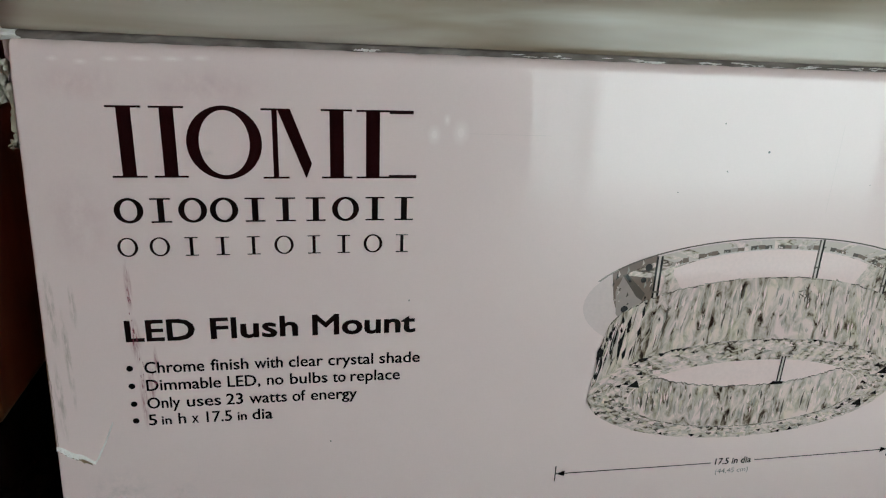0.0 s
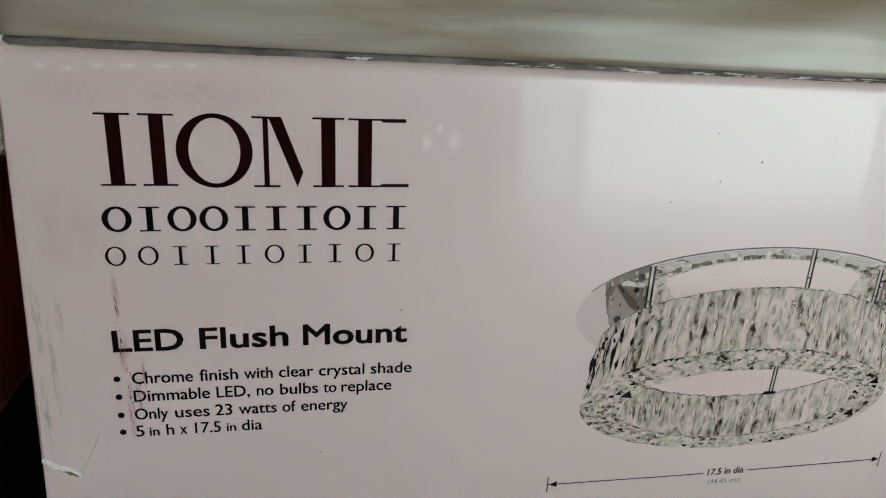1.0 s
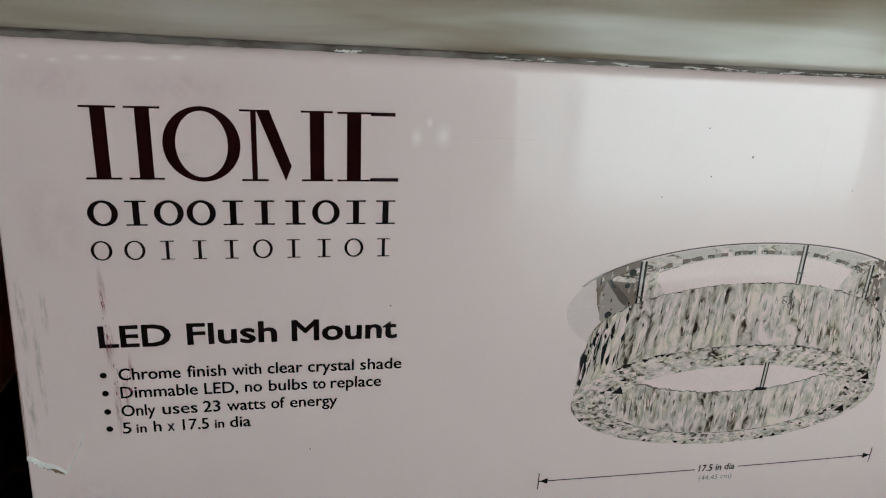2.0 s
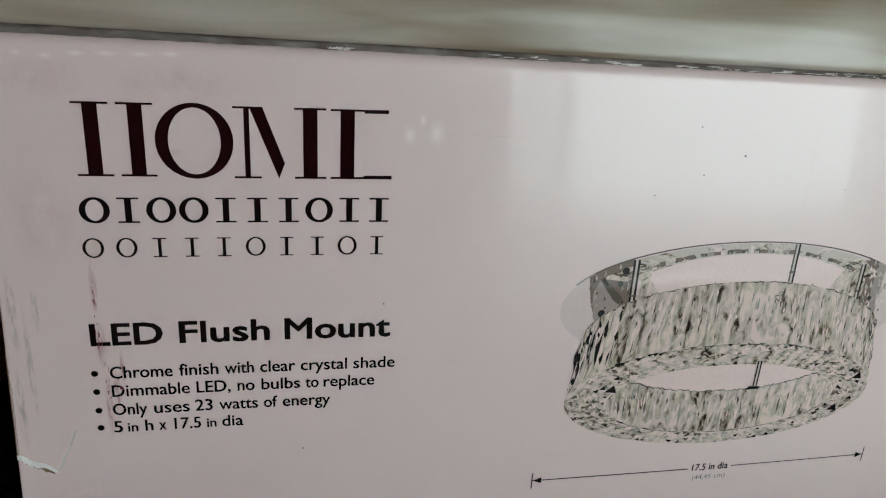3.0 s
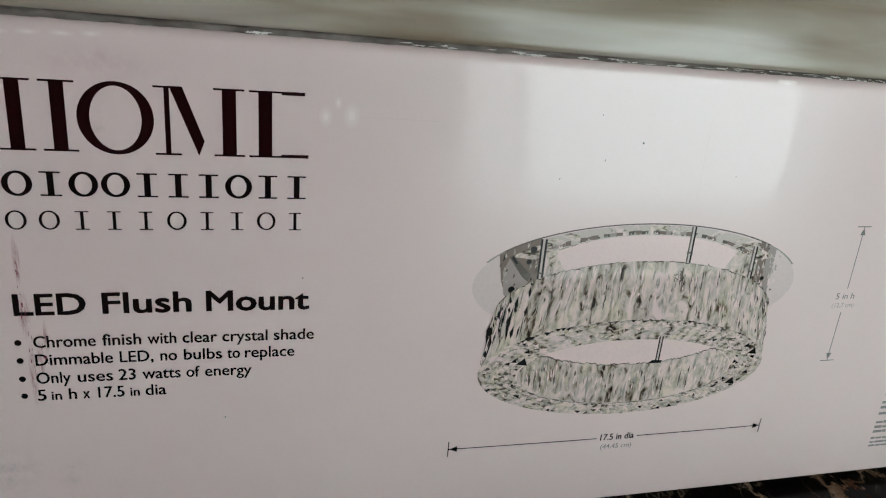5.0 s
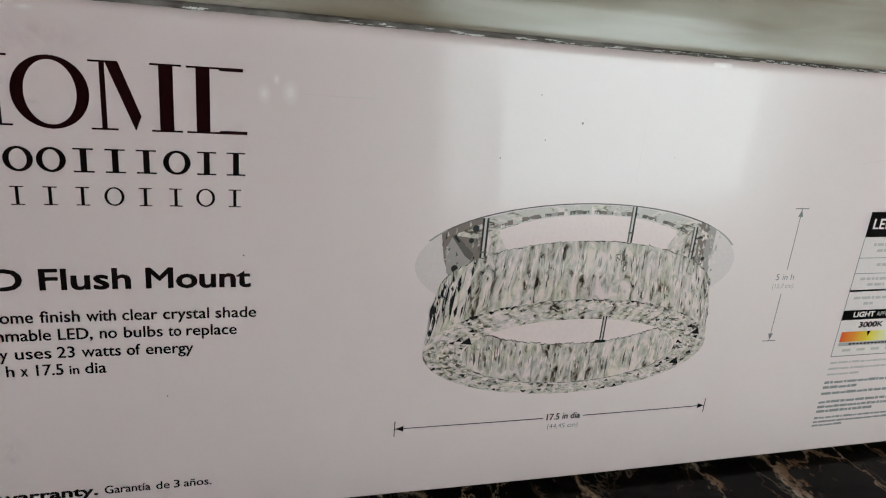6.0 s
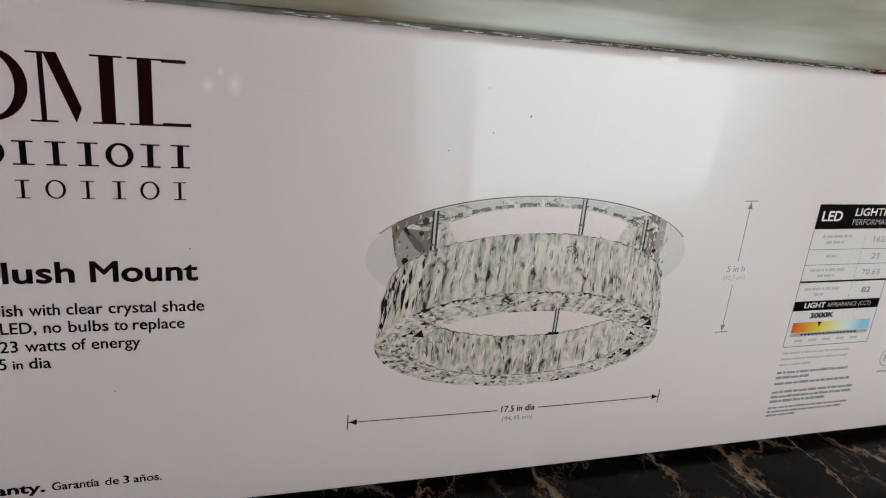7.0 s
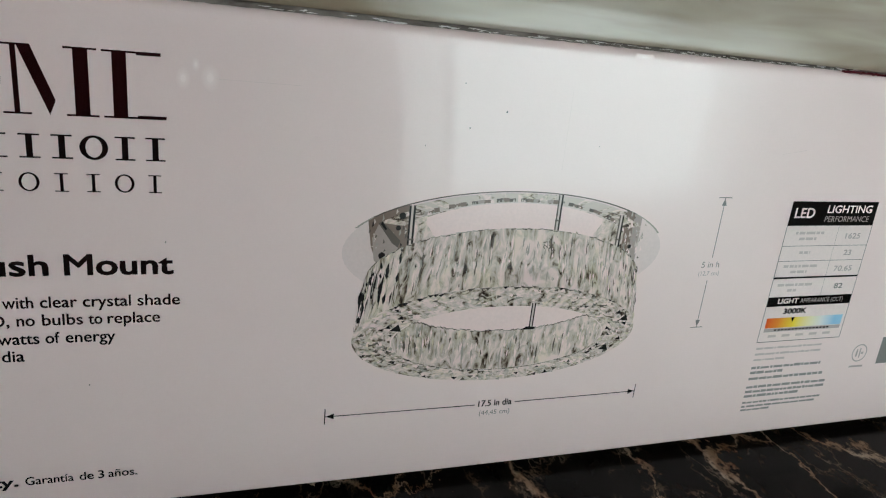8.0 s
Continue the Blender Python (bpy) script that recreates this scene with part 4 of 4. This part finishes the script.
# small print that cannot be read
rng = random.Random(5)
for rows_, tone, h in ((((-10.98, 3.5), (-11.27, 3.7), (-11.54, 1.6)), INK_FAINT, 0.10), (((-11.95, 4.0), (-12.2, 1.6), (-12.5, 4.3)), INK_FINE, 0.13),
                       (((-12.93, 4.3), (-13.17, 4.2), (-13.4, 2.8)), INK_FINE, 0.13), (((-13.72, 4.5), (-13.92, 4.3), (-14.1, 1.2)), INK_FINE, 0.10)):
    bm = bmesh.new()
    for z, length in rows_:
        x = 32.25
        while x < 32.25 + length:
            w = rng.uniform(0.1, 0.55)
            bar(bm, x, x + w, z, z + h * rng.uniform(0.8, 1.05))
            x += w + rng.uniform(0.03, 0.06)
    tagged(part("small_print", bm, tone, carton), kind="stuff")
bm = bmesh.new()
oval_ring(bm, 38.52, -11.55, 0.46, 0.46, 0.40, 0.40)
bar(bm, 38.3, 38.4, -11.75, -11.35)
bar(bm, 38.5, 38.58, -11.8, -11.3)
bar(bm, 38.62, 38.76, -11.6, -11.5)
bar(bm, 38.1, 38.95, -12.3, -12.2)
part("approval_mark", bm, INK_PALE, carton, "grey round approval mark as plain shapes")
bm = bmesh.new()
bar(bm, 39.75, 42.6, -12.2, -10.8)
part("printed_block", bm, INK_GREY, carton, "plain dark grey printed block")

# ---- wear on the sheet ----
def blot(bm, rng, x, z, rx, rz, n=14, off=0.011):
    ph = rng.uniform(0, 6)
    tri_fan(bm, [(x + rx * (0.75 + 0.3 * math.sin(3 * a + ph) * rng.random()) * math.cos(a), z + rz * (0.8 + 0.3 * rng.random()) * math.sin(a))
                 for a in [2 * math.pi * k / n for k in range(n)]], off)


def patch(name, material, x0, x1, z0, z1, label, off=0.004):
    bm = bmesh.new()
    uvl = bm.loops.layers.uv.verify()
    n, m = max(2, int((x1 - x0) / 0.12)), max(2, int((z1 - z0) / 0.12))
    g = [[bm.verts.new(spot(x0 + (x1 - x0) * i / n, z0 + (z1 - z0) * j / m, off)) for j in range(m + 1)] for i in range(n + 1)]
    for i in range(n):
        for j in range(m):
            f = bm.faces.new((g[i][j], g[i + 1][j], g[i + 1][j + 1], g[i][j + 1]))
            for lp_, (a, b) in zip(f.loops, ((i, j), (i + 1, j), (i + 1, j + 1), (i, j + 1))):
                lp_[uvl].uv = (a / n, b / m)
    return part(name, bm, material, carton, label)


rng = random.Random(3)
RED_STREAK = soft_wear("faded_red_streak", (0.38, 0.13, 0.15), 0.9, (1500, 1, 200), 0.3, (0.38, 0.62))
PINK_SMEAR = soft_wear("faint_pink_smear", (0.64, 0.43, 0.44), 0.5, (160, 1, 130), 0.1, (0.36, 0.66))
BROWN_SCUFF = soft_wear("brown_rubbed_scuff", (0.40, 0.31, 0.25), 0.85, (1100, 1, 180), 0.4, (0.42, 0.64))
PALE_RUB = soft_wear("pale_rubbed_dash", (0.92, 0.775, 0.75), 1.0, (300, 1, 500), 0.3, (0.2, 0.42))
GREY_SMUDGE = soft_wear("grey_smudge", (0.50, 0.42, 0.40), 0.5, (300, 1, 300), 0.3, (0.42, 0.72))
for k, a in enumerate(((-0.06, 0.16, -6.0, -4.2), (-0.10, 0.26, -7.6, -6.0), (0.02, 0.26, -9.9, -7.6), (0.28, 0.50, -9.0, -7.6), (0.50, 0.66, -8.2, -6.9))):
    patch("stain", RED_STREAK, *a, "faded red rubbed streak", 0.003 + 0.0006 * k)
bm = bmesh.new()
for k in range(44):
    x, z, sx, sz = rng.choice(((0.03, -5.5, 0.02, 0.14), (0.06, -6.35, 0.03, 0.25), (0.09, -6.75, 0.04, 0.08), (0.17, -8.0, 0.03, 0.4), (0.52, -8.1, 0.03, 0.25)))
    blot(bm, rng, x + rng.gauss(0, sx), z + rng.gauss(0, sz), rng.uniform(0.006, 0.018), rng.uniform(0.02, 0.08), off=0.012 + 0.0001 * k)
tagged(part("stain", bm, RED_MARK, carton, "small dark red flecks"), kind="stuff")
for k, a in enumerate(((0.7, 4.4, -0.1, 1.05), (-1.8, 0.7, 0.0, 1.05), (-1.9, -0.1, -4.6, -1.6))):
    patch("stain", PINK_SMEAR, *a, "faint pink smear on the varnish", 0.003 + 0.0004 * k)
for k, (u0, u1, z0, z1) in enumerate(((0.12, 0.46, -7.2, -4.4), (0.12, 0.42, -10.2, -7.2), (0.50, 0.72, -9.2, -5.4), (0.75, 0.98, -6.4, -4.9))):
    c = left_x((z0 + z1) / 2)
    patch("scuff", BROWN_SCUFF, c + u0, c + u1, z0, z1, "brownish rubbed scuff", 0.003 + 0.0006 * k)
patch("scuff", GREY_SMUDGE, -2.0, 0.3, -13.2, -11.0, "grey rubbed smudge near the torn corner")
patch("scuff", GREY_SMUDGE, 0.4, 1.5, -13.0, -11.7, "grey rubbed smudge near the torn corner")
patch("scuff", GREY_SMUDGE, 2.2, 2.7, -1.45, -1.1, "small grey rubbed spot")
for k, (x, z, w) in enumerate(((-1.1, 1.12, 0.25), (-0.45, 1.06, 0.3), (0.25, 1.14, 0.4), (0.95, 1.16, 0.5), (1.75, 1.17, 0.5), (2.45, 1.2, 0.4))):
    patch("rub_mark", PALE_RUB, x - w * 0.7, x + w * 0.7, z - 0.09, z + 0.09, "pale rubbed dash", 0.007 + 0.0004 * k)
for x, z, r in ((18.87, -1.15, 0.045), (17.6, -1.75, 0.03), (16.1, -2.4, 0.025), (17.3, -0.3, 0.025), (8.0, -5.75, 0.03), (5.6, -10.6, 0.03), (22.6, -2.2, 0.02)):
    bm = bmesh.new()
    blot(bm, rng, x, z, r, r)
    part("speck", bm, INK_GREY, carton)

for x, z, rx, rz in ((8.6, -0.72, 0.22, 0.34), (9.35, -0.66, 0.28, 0.42), (8.95, -0.3, 0.12, 0.2), (23.9, 1.0, 0.36, 0.10)):
    patch("rub_mark", PALE_RUB, x - rx, x + rx, z - rz, z + rz, "pale rubbed spot in the varnish")
bm = bmesh.new()
line(bm, 21.26, -0.3, 21.24, -3.1, 0.014)
part("crease", bm, CREASE, carton, "faint upright crease")
bm = bmesh.new()
line(bm, 9.6, -0.68, 12.0, -0.72, 0.015)
part("crease", bm, CREASE, carton, "faint level crease")
bm = bmesh.new()
line(bm, 31.0, -2.25, 32.2, -2.05, 0.02)
part("crease", bm, CREASE, carton, "faint level crease")
bm = bmesh.new()
for k in range(30):
    x = 33.0 + 4.0 * k / 30
    z = top_z(x) - 0.10 + rng.uniform(-0.015, 0.015)
    h = rng.uniform(0.03, 0.06)
    q = [bm.verts.new((a / 100, (-0.04 - bulge(a, z)) / 100, ORIGIN_Z + c / 100)) for a, c in ((x, z - h), (x + 0.16, z - h * 0.8), (x + 0.16, z + h * 0.7), (x, z + h))]
    bm.faces.new(q)
part("red_mark", bm, ink("blackish_red_mark", (0.07, 0.008, 0.012)), carton, "dark red mark along the top fold")

# worn crease along the top fold: peeled paper nicks
nicks = [(6.35, 0.75, 0.05), (14.7, 0.55, 0.05), (11.9, 0.25, 0.04)]
for k in range(120):
    x = rng.uniform(10.5, 34)
    if x < 13.5 and rng.random() < 0.6:
        continue
    nicks.append((x, rng.uniform(0.06, 0.5), rng.uniform(0.008, 0.03)))
for x, w, h in nicks:
    bm = bmesh.new()
    z = top_z(x) + rng.uniform(-0.085, 0.0)
    y = 0.24 + rng.uniform(-0.02, 0.03)
    n = max(4, int(w / 0.04))
    up, dn = [], []
    for i in range(n + 1):
        u = i / n
        a, e = x + w * u, math.sin(math.pi * u) ** 0.6
        c = z + rng.uniform(-0.3, 0.3) * h
        up.append(bm.verts.new((a / 100, (y - 0.08 - bulge(a, z)) / 100 - 0.0005, ORIGIN_Z + (c + h * e * rng.uniform(0.3, 1.0)) / 100)))
        dn.append(bm.verts.new((a / 100, (y - 0.08 - bulge(a, z)) / 100 - 0.0009, ORIGIN_Z + (c - h * e * rng.uniform(0.3, 1.0)) / 100)))
    for i in range(n):
        bm.faces.new((dn[i], dn[i + 1], up[i + 1], up[i]))
    part("paper_nick", bm, TORN, carton, "peeled white paper on the fold")

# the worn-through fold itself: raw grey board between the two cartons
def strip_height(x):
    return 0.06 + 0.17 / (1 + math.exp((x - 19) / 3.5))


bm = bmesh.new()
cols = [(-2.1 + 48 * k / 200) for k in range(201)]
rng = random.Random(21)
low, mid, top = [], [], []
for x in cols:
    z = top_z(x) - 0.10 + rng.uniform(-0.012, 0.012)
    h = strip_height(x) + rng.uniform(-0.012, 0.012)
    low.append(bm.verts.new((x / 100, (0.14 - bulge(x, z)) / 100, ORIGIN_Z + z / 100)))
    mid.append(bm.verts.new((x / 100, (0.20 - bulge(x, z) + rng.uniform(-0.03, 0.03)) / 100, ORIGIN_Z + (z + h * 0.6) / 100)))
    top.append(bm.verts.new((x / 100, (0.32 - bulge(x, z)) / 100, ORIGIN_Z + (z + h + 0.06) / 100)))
for k in range(200):
    bm.faces.new((low[k], low[k + 1], mid[k + 1], mid[k]))
    bm.faces.new((mid[k], mid[k + 1], top[k + 1], top[k]))
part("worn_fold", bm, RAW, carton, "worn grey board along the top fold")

# torn lower corner: a curled white lip over its painted shadow, and the crease that runs up from it
rng = random.Random(17)
bm = bmesh.new()
n, m = 26, 5
grid = []
for k in range(n + 1):
    u = k / n
    x, z = -2.50 + 1.02 * u, -10.26 - 0.46 * u - 0.12 * u * u + 0.03 * math.sin(11 * u)
    reach = (0.10 + 0.07 * rng.random()) * (0.5 + 0.8 * math.sin(math.pi * min(u + 0.15, 1)))
    grid.append([bm.verts.new(spot(x + 0.02 * j / m, z + 0.05 - reach * j / m, 0.012 + 0.09 * math.sin(1.5 * j / m) * (0.4 + 0.6 * rng.random()))) for j in range(m + 1)])
for k in range(n):
    for j in range(m):
        bm.faces.new((grid[k][j], grid[k][j + 1], grid[k + 1][j + 1], grid[k + 1][j]))
part("torn_paper", bm, TORN, carton, "lifted torn white paper edge near the corner")
bm = bmesh.new()
edge = [(-1.50, -10.86), (-1.38, -10.72), (-1.26, -10.45), (-1.13, -10.18), (-1.02, -9.92), (-0.90, -9.62), (-0.84, -9.46)]
for k, ((xa, za), (xb, zb2)) in enumerate(zip(edge, edge[1:])):
    w0, w1 = 0.035 * (1 - k / 7), 0.035 * (1 - (k + 1) / 7)
    q = [bm.verts.new(p) for p in (spot(xa - w0, za, 0.004), spot(xb - w1, zb2, 0.004), spot(xb + 0.02, zb2 - 0.01, 0.03), spot(xa + 0.03, za - 0.02, 0.045))]
    bm.faces.new(q)
part("torn_crease", bm, TORN, carton, "raised crease running up from the tear")
# ragged brown sliver painted in as the shadow beneath the lip
bm = bmesh.new()
pts_hi, pts_lo = [], []
for k in range(19):
    u = k / 18
    x, z = -2.46 + 0.88 * u, -10.30 - 0.46 * u - 0.12 * u * u
    pts_hi.append(bm.verts.new(spot(x, z, 0.006)))
    pts_lo.append(bm.verts.new(spot(x + 0.02, z - 0.05 - (0.05 + 0.16 * rng.random()) * math.sin(math.pi * (0.1 + 0.85 * u)), 0.006)))
for k in range(18):
    bm.faces.new((pts_lo[k], pts_lo[k + 1], pts_hi[k + 1], pts_hi[k]))
part("lip_shadow", bm, KRAFT, carton, "dark brown sliver imitating the shadow under the torn lip")
bm = bmesh.new()
pts_hi, pts_lo = [], []
for k in range(41):
    z = -6.9 - 3.45 * k / 40
    w = (0.02 + 0.05 * rng.random()) * math.sin(math.pi * (0.05 + 0.95 * k / 41)) + 0.05 * (k / 40) ** 2
    pts_hi.append(bm.verts.new(spot(left_x(z) - 0.02, z, -0.05)))
    pts_lo.append(bm.verts.new(spot(left_x(z) + 0.01 + w, z, 0.006)))
for k in range(40):
    bm.faces.new((pts_lo[k], pts_lo[k + 1], pts_hi[k + 1], pts_hi[k]))
part("bared_edge", bm, KRAFT, carton, "brown board rubbed bare along the upright edge")

# ---- the carton stacked on top ----
upper = tagged(new("carton"), "grey streaked glossy carton stacked on the white carton", "box")
H_UP, D_UP = 0.165, 0.455


def leaning_front():
    """Front panel that rolls in at its bottom fold and sinks back slightly towards the middle."""
    bm = bmesh.new()
    hs = [0, 0.0003, 0.0008, 0.0015, 0.0025, 0.004, 0.006, 0.008, 0.010, 0.013, 0.017, 0.022, 0.03, 0.04, 0.06, 0.09, 0.12, 0.15, H_UP]
    rows = []
    for h in hs:
        back = 0.0005 + 0.0012 * (1 - min(h / 0.0015, 1)) ** 2
        back += 0.012 * (1 - math.exp(-(h / 0.030) ** 2))
        rows.append([bm.verts.new((-0.0215 + 0.4795 * k / 60, back + 0.0004 * math.sin(k * 0.55), h)) for k in range(61)])
    for a, b in zip(rows, rows[1:]):
        for k in range(60):
            bm.faces.new((a[k], a[k + 1], b[k + 1], b[k])).smooth = True
    rim = rows[0] + [r[-1] for r in rows[1:]] + rows[-1][-2::-1] + [r[0] for r in rows[-2:0:-1]]
    inner = [bm.verts.new((v.co.x, 0.0165, v.co.z)) for v in rim]
    for k in range(len(rim)):
        bm.faces.new((rim[k], inner[k], inner[(k + 1) % len(rim)], rim[(k + 1) % len(rim)]))
    return bm


part("front_panel", leaning_front(), GREY_BOARD, upper)
part("back_panel", slab(-0.0215, 0.458, D_UP - 0.004, D_UP, 0.0, H_UP, bevel=0.0012), GREY_BOARD, upper)
for x in (-0.0215, 0.454):
    part("side_panel", slab(x, x + 0.004, 0.017, D_UP - 0.0045, 0.0, H_UP), GREY_BOARD, upper)
part("bottom_panel", slab(-0.017, 0.4535, 0.017, D_UP - 0.0045, 0.0, 0.004), KRAFT, upper)
part("top_panel", slab(-0.017, 0.4535, 0.017, D_UP - 0.0045, H_UP - 0.004, H_UP), GREY_BOARD, upper)
upper.matrix_basis = Matrix.Translation((0, 0, ORIGIN_Z + (top_z(0) + 0.125) / 100)) @ Euler((0, math.atan(0.0162), 0)).to_matrix().to_4x4()

# ---- frayed tape and crushed corner on the carton's end ----
rng = random.Random(8)
bm = bmesh.new()
n = 20
a, b = [], []
for k in range(n + 1):
    u = k / n
    z = 0.5 - 1.55 * u
    a.append(bm.verts.new((left_x(z) / 100 + 0.0004, 0.0022, ORIGIN_Z + z / 100)))
    b.append(bm.verts.new((left_x(z) / 100 - 0.0008 - 0.0007 * rng.random(), 0.0012 + 0.0012 * rng.random(), ORIGIN_Z + (z - 0.06 * rng.random()) / 100)))
for k in range(n):
    bm.faces.new((a[k], a[k + 1], b[k + 1], b[k]))
# balled-up end
for k in range(26):
    c = Vector((left_x(-1) / 100 - 0.0009 + rng.uniform(-0.0012, 0.0008), 0.0015 + rng.uniform(-0.001, 0.001), ORIGIN_Z - 0.0108 + rng.uniform(-0.0014, 0.0012)))
    q = [bm.verts.new(c + Vector((rng.uniform(-1, 1), rng.uniform(-1, 1), rng.uniform(-1, 1))) * 0.0009) for _ in range(4)]
    bm.faces.new(q[:3])
    bm.faces.new(q[1:])
# loose crumpled film higher up
g = [[bm.verts.new((left_x(1) / 100 - 0.0012 - 0.0035 * i / 6 + 0.0004 * rng.random(), 0.003 + 0.0015 * math.sin(i * 1.7 + j * 1.1), ORIGIN_Z + 0.0105 - 0.011 * j / 9 + 0.0004 * rng.random()))
      for j in range(10)] for i in range(7)]
for i in range(6):
    for j in range(9):
        bm.faces.new((g[i][j], g[i + 1][j], g[i + 1][j + 1], g[i][j + 1]))
for f in bm.faces:
    f.smooth = True
part("tape", bm, TAPE, carton, "frayed yellowish packing tape on the end")
bm = bmesh.new()
n, m = 12, 6
g = [[bm.verts.new((-0.0330 + 0.0150 * i / n, 0.004 - 0.005 * math.sin(math.pi * j / m) + 0.0008 * rng.random(),
                    ORIGIN_Z + 0.0150 + 0.0034 * j / m - 0.0012 * (1 - i / n) + 0.0006 * rng.random())) for j in range(m + 1)] for i in range(n + 1)]
for i in range(n):
    for j in range(m):
        bm.faces.new((g[i][j], g[i + 1][j], g[i + 1][j + 1], g[i][j + 1]))
part("crushed_corner", bm, TORN, carton, "crushed white paper at the top corner")

# ---- dark wooden cabinet standing on the counter beside the cartons ----
cabinet = tagged(new("cabinet"), "reddish brown cherry wood cabinet standing on the marble counter", "cabinet")
part("body", slab(-0.62, -0.085, 0.10, 0.58, COUNTER, COUNTER + 0.5, bevel=0.004), CHERRY, cabinet)
part("door", slab(-0.61, -0.095, 0.082, 0.099, COUNTER + 0.02, COUNTER + 0.49, bevel=0.003), CHERRY, cabinet)
